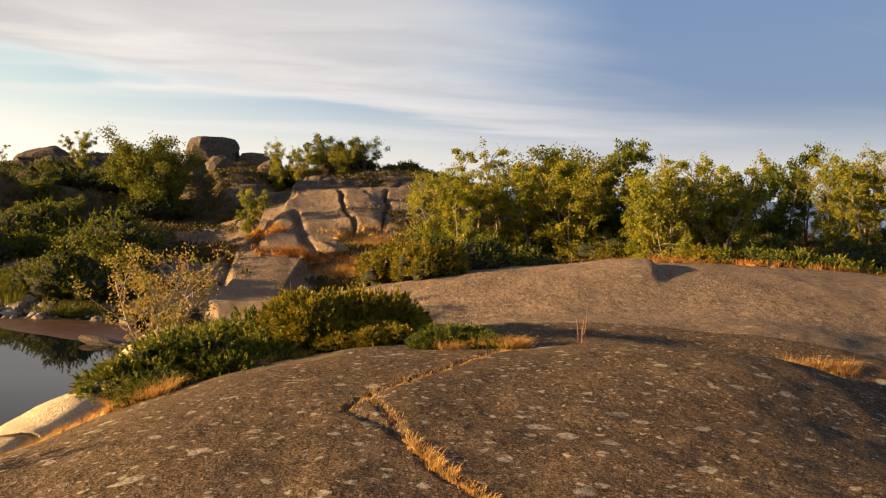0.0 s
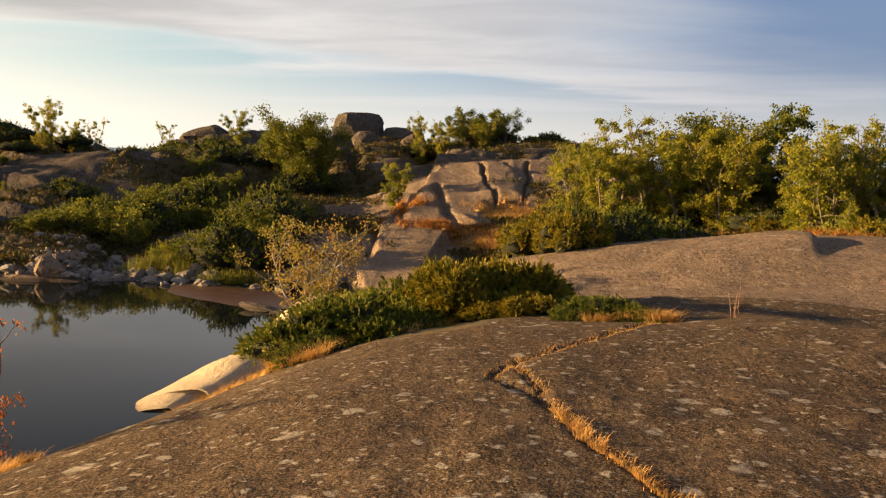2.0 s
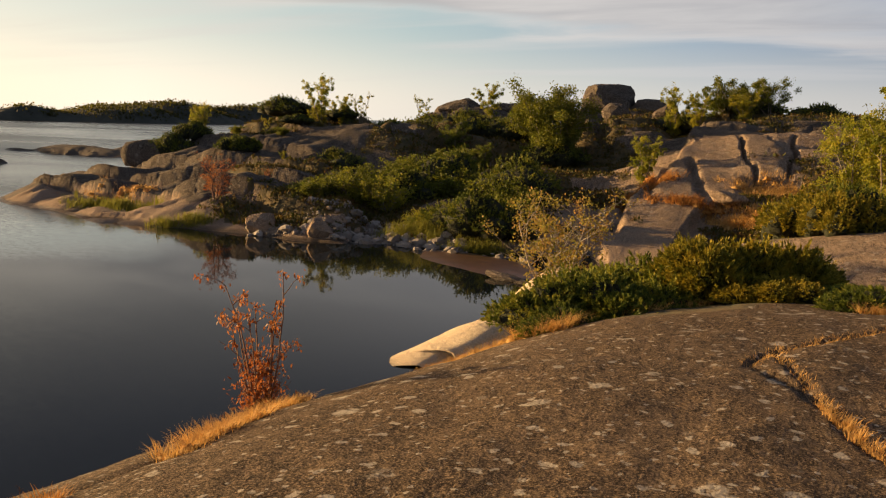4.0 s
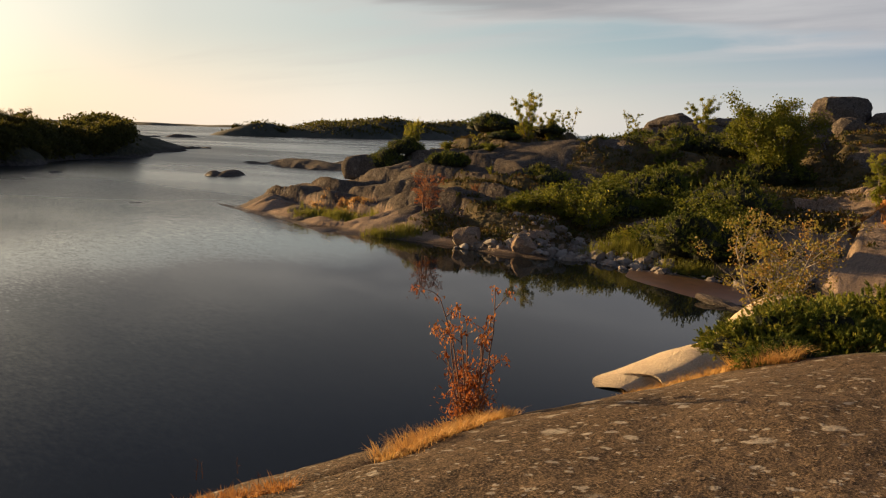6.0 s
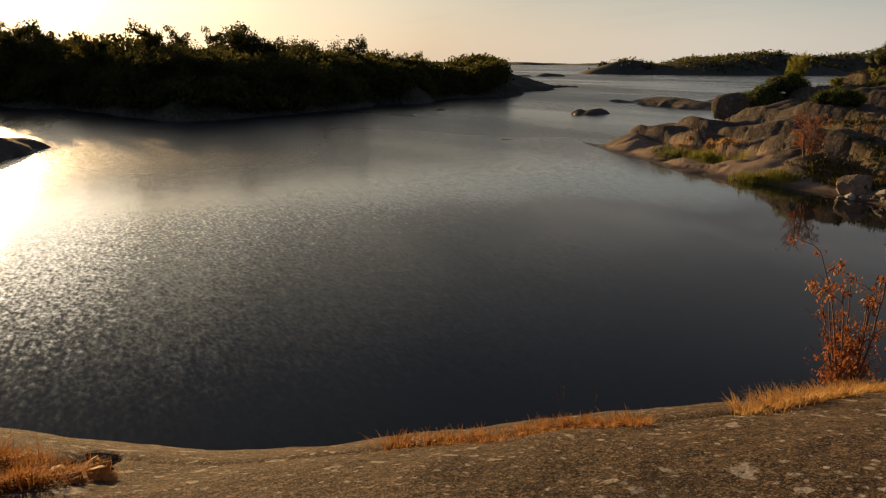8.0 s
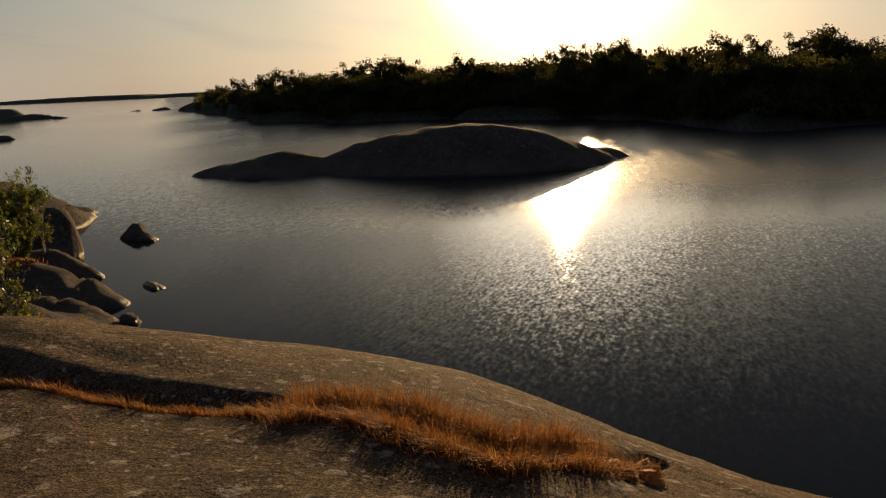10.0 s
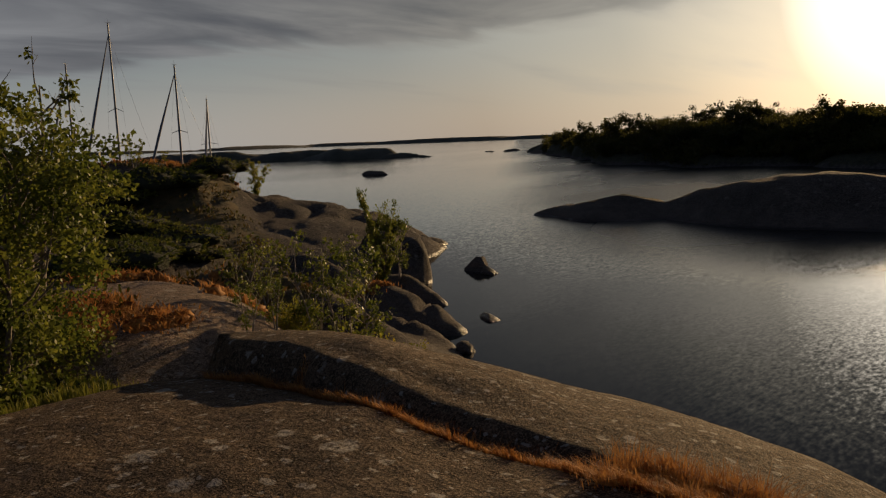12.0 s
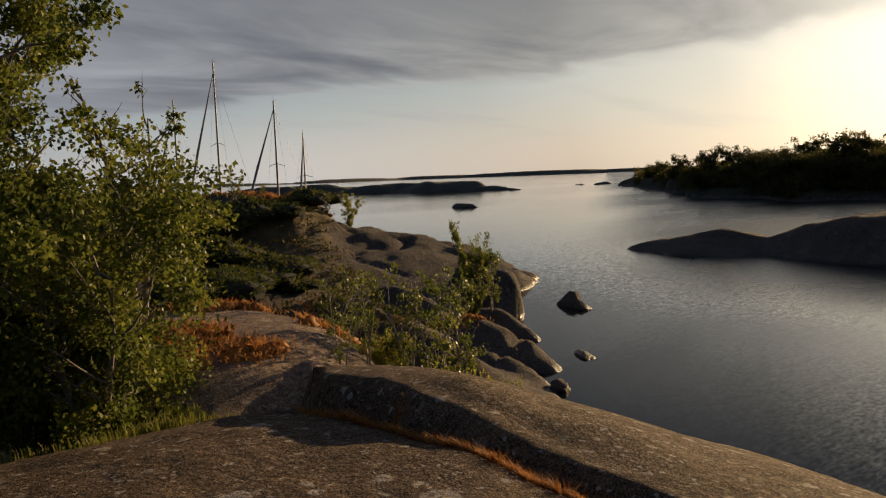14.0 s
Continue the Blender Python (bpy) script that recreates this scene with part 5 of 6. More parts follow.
# ---------------------------------------------------------------- junipers
LOW = "low spreading juniper with dense green needles between the rocks"
JUN = [build_juniper("juniper_bush", LOW, 2.6, 0.80, 44, 26000, NEEDLE, 41), build_juniper("juniper_bush", "golden-green juniper bush lit by evening sun", 1.8, 0.95, 26, 18000, NEEDLE_GOLD, 42, upright=0.35),
       build_juniper("juniper_bush", "dark dense juniper thicket at the foot of the birches", 3.2, 1.3, 16, 12000, NEEDLE, 43),
       build_juniper("juniper_bush", "thick green juniper hugging the crest of the rock", 2.0, 0.85, 13, 26000, NEEDLE, 44, upright=0.12),
       build_juniper("juniper_bush", "rounded golden juniper bush lit by the low sun", 1.5, 0.95, 9, 24000, NEEDLE_GOLD, 45, upright=0.15)]
JSEEN = set()


def juniper(kind, az, d, size, turn=0, tall=1.0, sink=0.06):
    if kind not in JSEEN:
        JSEEN.add(kind)
        return put(JUN[kind], az, d, size, turn, sink, tall)
    return put_copy(JUN[kind], az, d, size, turn, sink, tall)


for k, az, d, s, turn, tall in (
    (3, 14.2, 9.0, 0.5, 20, 0.9), (3, 12.6, 9.7, 0.80, 140, 1.05), (3, 10.2, 10.2, 0.92, 230, 1.1), (3, 7.6, 10.7, 0.95, 60, 1.15), (3, 5.2, 11.2, 0.95, 320, 1.2), (3, 9.6, 11.6, 0.9, 100, 1.35), (3, 13.0, 10.9, 0.7, 10, 1.1),
    (4, 2.4, 10.9, 0.95, 0, 1.25), (4, -0.2, 11.6, 1.05, 70, 1.2), (4, 3.4, 12.4, 0.9, 120, 1.4), (4, -2.2, 12.4, 0.8, 200, 1.1),
    (4, 0.4, 10.2, 0.50, 40, 0.75), (4, -1.6, 10.1, 0.55, 200, 0.8), (3, -5.8, 9.7, 0.46, 10, 0.75), (3, -8.2, 9.5, 0.52, 90, 0.8), (3, -10.9, 9.5, 0.42, 200, 0.7), (3, -7.0, 10.3, 0.55, 250, 0.85),
    (1, -3.8, 20.5, 1.3, 30, 1.0), (1, -5.4, 19.6, 1.1, 90, 1.0), (2, -6.2, 22.0, 0.85, 0, 1.25), (2, -9.2, 22.6, 0.85, 80, 1.2), (2, -12.0, 24.0, 0.8, 160, 1.1), (1, -2.6, 22.2, 1.2, 210, 1.2), (2, -7.6, 24.2, 0.9, 120, 1.3),
    (2, -10.5, 26.0, 0.9, 20, 1.2), (2, -4.5, 25.5, 0.9, 200, 1.4),
    (1, -24.8, 25.0, 1.2, 0, 0.8), (0, -27.4, 25.2, 1.2, 40, 1.0), (0, -30.2, 25.6, 1.3, 90, 1.0), (0, -32.8, 26.4, 1.2, 130, 1.0), (2, -29.0, 30, 1.0, 30, 0.8), (2, -33.5, 31, 1.0, 200, 0.8), (0, -36, 27, 1.0, 0, 1.0),
    (2, -18.5, 29, 0.9, 100, 0.8), (2, -15.5, 30, 1.0, 10, 1.0), (2, -22, 30.5, 1.0, 70, 0.9), (1, -18.5, 27.5, 0.9, 70, 0.9),
    (2, 18.9, 24.8, 1.05, 0, 1.15), (2, 16.6, 25.4, 0.85, 130, 1.2), (2, 24.4, 30.5, 1.0, 30, 1.2), (2, 21.0, 33, 1.2, 80, 1.3), (2, 17.0, 31, 1.2, 150, 1.2), 
    (2, 40.5, 45.5, 0.9, 20, 1.25), (2, 39.2, 46.0, 0.7, 70, 1.2), (2, 33.8, 46.0, 0.5, 10, 0.8), (0, 36.4, 40.0, 0.9, 10, 1.2), (2, 30.0, 37.5, 0.8, 210, 1.0), (2, 32.2, 44.5, 0.6, 50, 0.7), (2, 29.0, 47.5, 0.7, 90, 0.7), (2, 26, 49, 1.2, 130, 0.8), (2, 23.2, 50, 1.2, 160, 0.8), (2, 20.6, 48, 1.3, 190, 1.0), (2, 16.2, 46, 1.3, 20, 1.0), (2, 13.6, 41, 1.2, 70, 1.0),
    (2, 33, 50, 1.2, 0, 0.8), (2, 0.4, 46.5, 1.1, 40, 0.8), (2, 4.6, 46.5, 1.1, 100, 0.8), (2, -3.6, 46, 1.1, 10, 0.8), (2, 30.8, 30.2, 0.8, 10, 0.9), (2, 28, 31.5, 0.9, 40, 1.0),
    (2, 145.8, 23, 0.85, 0, 0.6), (2, 147.4, 21, 0.8, 60, 0.65), (2, 144.2, 22.0, 0.6, 120, 0.6), (2, 149.5, 26, 1.1, 200, 0.8), (2, 146.4, 27, 0.9, 30, 0.7), (2, 150.5, 18.5, 0.8, 30, 0.9), (2, 143.0, 19.5, 0.45, 10, 0.7), (2, 148.8, 23.5, 0.9, 150, 0.7), (2, 142.4, 28.6, 0.7, 60, 0.7),
    (0, 152.4, 8.6, 0.35, 0, 1.3)):
    juniper(k, az, d, s, turn, tall)

# ---------------------------------------------------------------- grass
STRIP = "dry golden grass growing out of a rock fissure"
grass("dry_grass", along(CRACK_HOME[6:], 0.035, 0.012, 51), 45, 0.058, 0.0022, STRAW, 51, STRIP, 0.02, bend=0.9, mat_size=0.025)
grass("dry_grass", along(CRACK_HOME[:5], 0.05, 0.02, 52), 22, 0.05, 0.002, STRAW, 52, STRIP, 0.03, bend=0.9)
grass("dry_grass", along(CRACK_SIDE, 0.05, 0.015, 53), 18, 0.045, 0.002, STRAW, 53, STRIP, 0.025)
grass("dry_grass", along(RIM_LINE[4:], 0.022, 0.05, 54), 70, 0.085, 0.0024, STRAW, 54, "golden dry grass along the rim of the rock", 0.05, lean=(-0.1, 0.1), bend=1.2, mat_size=0.05)
grass("dry_grass", along(RIM_GAP, 0.03, 0.035, 55), 50, 0.06, 0.0024, RUST_GRASS, 55, "rusty dry grass along the rim of the rock", 0.05, bend=1.3, mat_size=0.03)
grass("dry_grass", np.concatenate([along(CRACK_SLAB[5:9], 0.022, 0.07, 56), along(CRACK_SLAB[6:8], 0.03, 0.10, 58)]), 150, 0.115, 0.0024, RUST_GRASS, 56, "deep cushion of rusty dry grass in a hollow", 0.055, bend=1.1, mat_size=0.05)
grass("dry_grass", along([(px + 0.05, py) for px, py in CRACK_SLAB[1:6]], 0.024, 0.022, 57), 100, 0.09, 0.0022, RUST_GRASS, 57, "rusty dry grass in a long rock fissure", 0.03, bend=0.9, mat_size=0.035)
grass("dry_grass", around(94.5, 4.1, 0.25, 0.22, 40, 59), 50, 0.07, 0.0018, RUST_GRASS, 59, "small tuft of rusty dry grass", 0.06, bend=1.5, mat_size=0.06)
for i, (az, d, rx, ry, n, h) in enumerate(((15.0, 8.7, 0.35, 0.25, 40, 0.17), (8.5, 9.6, 0.25, 0.2, 16, 0.12), (4.0, 10.1, 0.25, 0.2, 16, 0.13), (-0.5, 10.4, 0.4, 0.2, 24, 0.13), (-9.8, 9.4, 0.16, 0.10, 20, 0.16), (-11.6, 9.3, 0.16, 0.14, 26, 0.17), (-7.2, 9.3, 0.2, 0.15, 14, 0.12),
                                          (-32.5, 12.4, 0.6, 0.2, 26, 0.16), (21.0, 9.6, 0.7, 0.3, 40, 0.12), (24.0, 9.0, 0.5, 0.3, 24, 0.10))):
    grass("dry_grass", around(az, d, rx, ry, n, 60 + i), 60, h * 0.8, 0.0028, STRAW, 60 + i, "tuft of dry golden grass at the edge of the juniper", 0.06, bend=1.4, mat_size=0.06)
for i, (az, d, rx, ry, n, h, m) in enumerate((
    (-20, 25.6, 4.0, 1.0, 160, 0.35, RUST_GRASS), (-27, 25.0, 4.5, 0.9, 160, 0.32, RUST_GRASS), (-33, 25.3, 4.0, 1.0, 140, 0.32, RUST_GRASS), (-15, 25.5, 2.5, 1.2, 90, 0.35, STRAW), (-0.6, 30.9, 1.2, 0.8, 90, 0.34, STRAW), (0.9, 27.4, 1.1, 0.7, 80, 0.32, STRAW),
    (4.6, 28.2, 1.2, 0.3, 50, 0.26, RUST_GRASS), (7.4, 31, 1.0, 0.5, 60, 0.3, RUST_GRASS), (0.0, 30.0, 0.5, 0.4, 16, 0.26, STRAW), (44.2, 35, 1.8, 0.6, 50, 0.18, STRAW),
    (150.6, 11.2, 0.6, 0.5, 60, 0.14, RUST_GRASS), (152.2, 10.6, 0.5, 0.6, 60, 0.16, RUST_GRASS), (148.2, 14.8, 0.8, 0.5, 60, 0.14, RUST_GRASS), (146.6, 10.6, 0.30, 0.2, 30, 0.12, RUST_GRASS), (132.0, 19.0, 0.8, 0.5, 40, 0.14, RUST_GRASS),
    (144.0, 16.5, 0.6, 0.6, 40, 0.14, RUST_GRASS), (141.2, 13.2, 0.5, 0.5, 40, 0.14, RUST_GRASS), (144, 30, 2.0, 1.0, 80, 0.2, RUST_GRASS))):
    grass("dry_grass", around(az, d, rx, ry, n, 90 + i), 26, h * 0.75, 0.009, m, 90 + i, "patch of rusty dry grass in a rock hollow", 0.16, bend=1.3, mat_size=0.14)
for i, (az, d, rx, ry, n, h) in enumerate(((16.6, 22.6, 1.3, 0.4, 90, 0.45), (19.3, 23.4, 1.0, 0.35, 70, 0.35), (13.6, 21.0, 0.8, 0.5, 60, 0.6), (23.8, 25.0, 1.1, 0.5, 90, 0.5), (39.6, 28.3, 0.6, 0.25, 50, 0.3), (41.6, 28.6, 0.4, 0.2, 30, 0.28), (44.6, 33.0, 2.4, 0.7, 130, 0.35), (154, 8.1, 0.8, 0.25, 40, 0.13))):
    grass("shore_grass", around(az, d, rx, ry, n, 130 + i), 24, h, 0.007, REED, 130 + i, "fresh yellow-green grass at the water's edge", 0.10, bend=0.3)


# ---------------------------------------------------------------- the red dry rowan on the rim
def dry_rowan():
    rng = np.random.default_rng(77)
    root = thing("dry_rowan", "dead rowan sapling with withered rust-red leaves on the rim", "shrub")
    stems, at, ax = [], [], []
    for i in range(9):
        a = i * 0.72 + rng.random() * 0.5
        reach = 0.06 + 0.17 * rng.random()
        h = 0.75 + 0.6 * rng.random() if i else 1.4
        line = grow(rng, (math.cos(a) * 0.05, math.sin(a) * 0.05, -0.04), (math.cos(a) * reach, math.sin(a) * reach, 1), h, 0.05, 7, 0.03)
        stems.append((line, np.linspace(0.011, 0.004, 8)))
        tips = [line[-1]]
        for b in range(5):
            q = line[rng.integers(3, 8)]
            a2 = rng.random() * 6.28
            side = grow(rng, q, (math.cos(a2), math.sin(a2), 0.9), 0.10 + 0.16 * rng.random(), 0.15, 3)
            stems.append((side, np.linspace(0.005, 0.002, 4)))
            tips.append(side[-1])
        for tip in tips:
            if rng.random() < 0.25:
                continue
            n = rng.integers(10, 24)
            at.append(tip + rng.normal(size=(n, 3)) * np.array([0.022, 0.022, 0.028]))
            ax.append(rng.normal(size=(n, 3)) * 0.5 + np.array([0, 0, -1.0]))
    n = 1500                               # withered low shoots round the foot
    low = rng.normal(size=(n, 3)) * np.array([0.10, 0.10, 0.0]) + np.stack([np.zeros(n), np.zeros(n), rng.random(n) ** 1.3 * 0.48], 1)
    at.append(low)
    ax.append(rng.normal(size=(n, 3)) * 0.7 + np.array([0, 0, 0.4]))
    for _ in range(40):
        a = rng.random() * 6.28
        stems.append((grow(rng, (rng.normal() * 0.05, rng.normal() * 0.05, -0.03), (math.cos(a) * 0.4, math.sin(a) * 0.4, 1), 0.2 + 0.35 * rng.random(), 0.12, 4), np.linspace(0.004, 0.0015, 5)))
    v, f = tubes(stems, 5)
    part("stemwork", v, f, TWIG_RED, root)
    at, ax = np.concatenate(at), np.concatenate(ax)
    size = 0.028 + 0.026 * rng.random(len(at))
    v, f = diamonds(at, ax, size, size * 0.42, rng)
    part("withered_foliage", v, f, LEAF_RUST, root)
    put(root, 36.0, 6.75, 1.0, 0, 0.0)


dry_rowan()


def dead_stalks(az, dist, count, height, seed, label, spread=0.12):
    rng = np.random.default_rng(seed)
    root = thing("dead_stalks", label, "twigs")
    for _ in range(count):
        a = rng.random() * 6.28
        line = grow(rng, (rng.normal() * spread, rng.normal() * spread * 0.4, -0.03), (math.cos(a) * 0.12, math.sin(a) * 0.12, 1), height * (0.5 + 0.5 * rng.random()), 0.05, 5)
        lines = [(line, np.linspace(0.004, 0.0018, 6))]
        for _ in range(3):
            q = line[rng.integers(2, 6)]
            a = rng.random() * 6.28
            lines.append((grow(rng, q, (math.cos(a), math.sin(a), 0.9), 0.18 * height, 0.1, 2), np.linspace(0.002, 0.001, 3)))
        v, f = tubes(lines, 4)
        part("stalk", v, f, TWIG_RED, root)
    put(root, az, dist, 1.0, 0, 0.0)


dead_stalks(108.8, 4.15, 4, 0.28, 81, "a few bare dark stalks above the dry grass", 0.1)
dead_stalks(-16.6, 10.0, 6, 0.5, 82, "bare reddish sapling twigs behind the rock crest", 0.025)
dead_stalks(51.5, 4.4, 7, 0.14, 83, "short dry seed stalks on the rim", 0.35)


def heath_growth():
    """Low heather and crowberry over the soil of the hollows."""
    rng = np.random.default_rng(15)
    n = 42000
    az = np.where(rng.random(n) < 0.95, rng.uniform(-40, 46, n), rng.uniform(136, 162, n))
    d = np.where(az > 100, rng.uniform(10, 36, n), rng.uniform(22, 56, n))
    x, y = -np.sin(np.radians(az)) * d, np.cos(np.radians(az)) * d
    z = ground_height(x, y)
    ok = (soil_cover(x, y) > 0.08) & (z > 0.2)
    at = np.column_stack([x, y, z])[ok]
    at = np.repeat(at, 9, 0) + rng.normal(size=(len(at) * 9, 3)) * np.array([0.13, 0.13, 0.035])
    size = 0.07 + 0.10 * rng.random(len(at))
    v, f = diamonds(at, rng.normal(size=at.shape) * 0.6 + np.array([0, 0, 0.8]), size, size * 0.5, rng)
    return tagged(mesh_object("heath_growth", v, f, HEATHER), "low heather and crowberry over the soil hollows", "heath", kind="stuff")


heath_growth()

# ---------------------------------------------------------------- boulders and stones
def shore_slab(label, line, wide, rise, seed):
    """A clean slab dipping into the water: swept along its water line, its back rising inland."""
    steps, across = 64, 15
    t = np.linspace(0, len(line) - 1, steps)
    k = np.arange(len(line))
    L = np.array(line)
    x, y = np.interp(t, k, L[:, 0]), np.interp(t, k, L[:, 1])
    smooth = np.ones(5) / 5
    for _ in range(2):
        x[2:-2], y[2:-2] = np.convolve(x, smooth, "valid"), np.convolve(y, smooth, "valid")
    w, h = np.interp(t, k, wide), np.interp(t, k, rise)
    tx, ty = np.gradient(x), np.gradient(y)
    n = np.hypot(tx, ty)
    nx, ny = ty / n, -tx / n                     # points inland
    u = np.concatenate([[-0.30, -0.10], np.linspace(0.0, 1.0, across - 4), [1.12, 1.3]])
    prof = np.concatenate([[-0.9, -0.3], 1 - (1 - np.linspace(0, 1, across - 4)) ** 2.0, [0.92, 0.1]])
    X, Y = x[:, None] + nx[:, None] * w[:, None] * u, y[:, None] + ny[:, None] * w[:, None] * u
    Z = h[:, None] * prof + 0.05 * fbm(X * 1.6, Y * 1.6, 3, seed) * (prof > 0) - 0.02
    v = np.stack([X, Y, Z], -1).reshape(-1, 3)
    i, j = np.meshgrid(np.arange(steps - 1), np.arange(across - 1), indexing="ij")
    f = np.stack([i * across + j, (i + 1) * across + j, (i + 1) * across + j + 1, i * across + j + 1], -1).reshape(-1, 4)
    return tagged(mesh_object("pale_slab", v, f, ROCK_PALE), label, "rock slab")


shore_slab("low pale tongue of clean granite dipping into the bay", [(-5.35, 10.75), (-5.5, 11.25), (-5.42, 11.8), (-5.22, 12.9), (-4.88, 13.9), (-4.5, 14.5)],
           [0.5, 0.95, 1.15, 1.25, 0.9, 0.3], [0.06, 0.20, 0.34, 0.46, 0.46, 0.3], 131)
shore_slab("long pale slab of clean granite along the bay", [(-4.45, 13.8), (-4.8, 14.8), (-5.0, 16.4), (-5.1, 17.8), (-5.02, 18.9), (-4.7, 19.7)],
           [0.3, 0.8, 1.1, 1.1, 0.8, 0.3], [0.35, 0.62, 0.70, 0.6, 0.42, 0.2], 141)
boulder("perched_boulder", "great rounded granite boulder perched on the shore rocks", *polar(42.1, 46), 1.6, (2.9, 2.4, 2.0), 3, ROCK_HILL, 20, (4, -6), 0.6, rough=0.07, rings=16, seg=24)
boulder("shore_boulder", "pointed pale boulder at the water's edge", *polar(31.1, 25.2), 0.22, (1.0, 0.8, 1.0), 5, ROCK_FAR, 40, (18, 24), blocky=0.7, rough=0.10, rings=10, seg=15, jagged=True)
boulder("shore_boulder", "broad tilted boulder at the water's edge", *polar(35.2, 26.7), 0.25, (1.45, 1.0, 1.15), 7, ROCK_FAR, 15, (-12, 20), blocky=0.7, rough=0.10, rings=10, seg=15, jagged=True)
boulder("shore_boulder", "grey boulder among the beach stones", *polar(29.7, 26.6), 0.35, (0.85, 0.7, 0.8), 8, ROCK_FAR, 70, (0, 0), blocky=0.7, rough=0.10, rings=10, seg=15, jagged=True)
boulder("shore_boulder", "large grey wedge of rock above the beach stones", *polar(22.6, 27.4), gz(*polar(22.6, 27.4)) + 0.3, (1.4, 0.9, 0.8), 9, ROCK_HILL, -20, (0, -12), blocky=0.7, rough=0.10, rings=10, seg=15, jagged=True)
boulder("shore_boulder", "pale stone above the beach stones", *polar(20.8, 28.0), gz(*polar(20.8, 28.0)) + 0.35, (0.7, 0.6, 0.6), 10, ROCK_FAR, 30, blocky=0.7, rough=0.10, rings=10, seg=15, jagged=True)
boulder("bay_rock", "flat pinkish rock lying in the shallows", *polar(17.0, 19.3), 0.02, (1.7, 0.75, 0.30), 12, ROCK_HILL, -15, (0, 4), 0.6, rings=9, seg=15, jagged=True)
boulder("bay_rock", "small flat rock lying in the shallows", *polar(15.6, 18.8), 0.0, (0.9, 0.4, 0.2), 13, ROCK_HILL, -10, (0, 0), 0.6, rings=8, seg=13, jagged=True)
boulder("sea_rock", "jagged dark rock rising from the water", -20.1, -13.7, 0.02, (0.95, 0.8, 0.5), 14, ROCK_ISLE_SHADE, 30, (10, 22), 0.8, rings=10, seg=14, jagged=True)
boulder("sea_rock", "low jagged end of a dark rock in the water", -19.7, -13.0, 0.04, (1.15, 0.6, 0.30), 15, ROCK_ISLE_SHADE, 60, (0, 16), 0.8, rings=9, seg=13, jagged=True)
boulder("sea_rock", "small flat rock beside the smooth headland", -14.75, -9.8, 0.0, (1.0, 0.4, 0.2), 16, ROCK_ISLE_SHADE, 50)
boulder("sea_rock", "small pale stone at the foot of the headland", -12.2, -8.75, 0.03, (0.6, 0.4, 0.3), 17, ROCK_ISLE_SHADE, 20)
boulder("hill_block", "square weathered block crowning the hill", *polar(10.5, 55), 5.3, (4.1, 3.4, 2.9), 21, ROCK_HILL, -6, (0, -2), 0.3, rough=0.09, square=10.0, rings=17, seg=26, jagged=True)
boulder("hill_block", "leaning boulder beside the crowning block", *polar(7.3, 54), 4.95, (3.2, 2.4, 1.7), 22, ROCK_HILL, 12, (0, 8), blocky=0.66, rough=0.10, rings=11, seg=16, jagged=True)
boulder("hill_block", "small rounded boulder on the skyline", *polar(6.2, 52), 4.6, (1.9, 1.6, 1.3), 23, ROCK_HILL, 40, blocky=0.66, rough=0.10, rings=11, seg=16, jagged=True)
boulder("hill_block", "upright split boulder under the crowning block", *polar(11.9, 50), 3.9, (2.2, 2.0, 2.8), 24, ROCK_HILL, 10, (6, 0), blocky=0.66, rough=0.10, rings=11, seg=16, jagged=True)
boulder("hill_block", "tilted grey slab under the crowning block", *polar(9.4, 47.5), 4.1, (2.8, 2.2, 2.0), 25, ROCK_HILL, 30, (0, 28), blocky=0.66, rough=0.10, rings=11, seg=16, jagged=True)
boulder("hill_block", "rounded boulder below the split rock", *polar(11.6, 45.5), 3.4, (2.2, 1.8, 1.7), 26, ROCK_HILL, 60, blocky=0.66, rough=0.10, rings=11, seg=16, jagged=True)
boulder("hill_block", "rounded whaleback boulder on the skyline", *polar(20.8, 54), 4.5, (4.4, 2.6, 1.7), 27, ROCK_HILL, 15, (0, -4), blocky=0.66, rough=0.10, rings=11, seg=16, jagged=True)
boulder("hill_block", "flat whaleback boulder on the skyline", *polar(17.2, 54), 4.7, (3.6, 2.6, 1.4), 28, ROCK_HILL, 5, (0, 2), blocky=0.66, rough=0.10, rings=11, seg=16, jagged=True)
boulder("loose_slab", "loose rounded slab lying on the cracked rock", *polar(1.9, 28.4), gz(*polar(1.9, 28.4)) + 0.14, (1.6, 1.2, 0.55), 29, ROCK_FAR, 10, (0, 6), 0.55, rough=0.08)


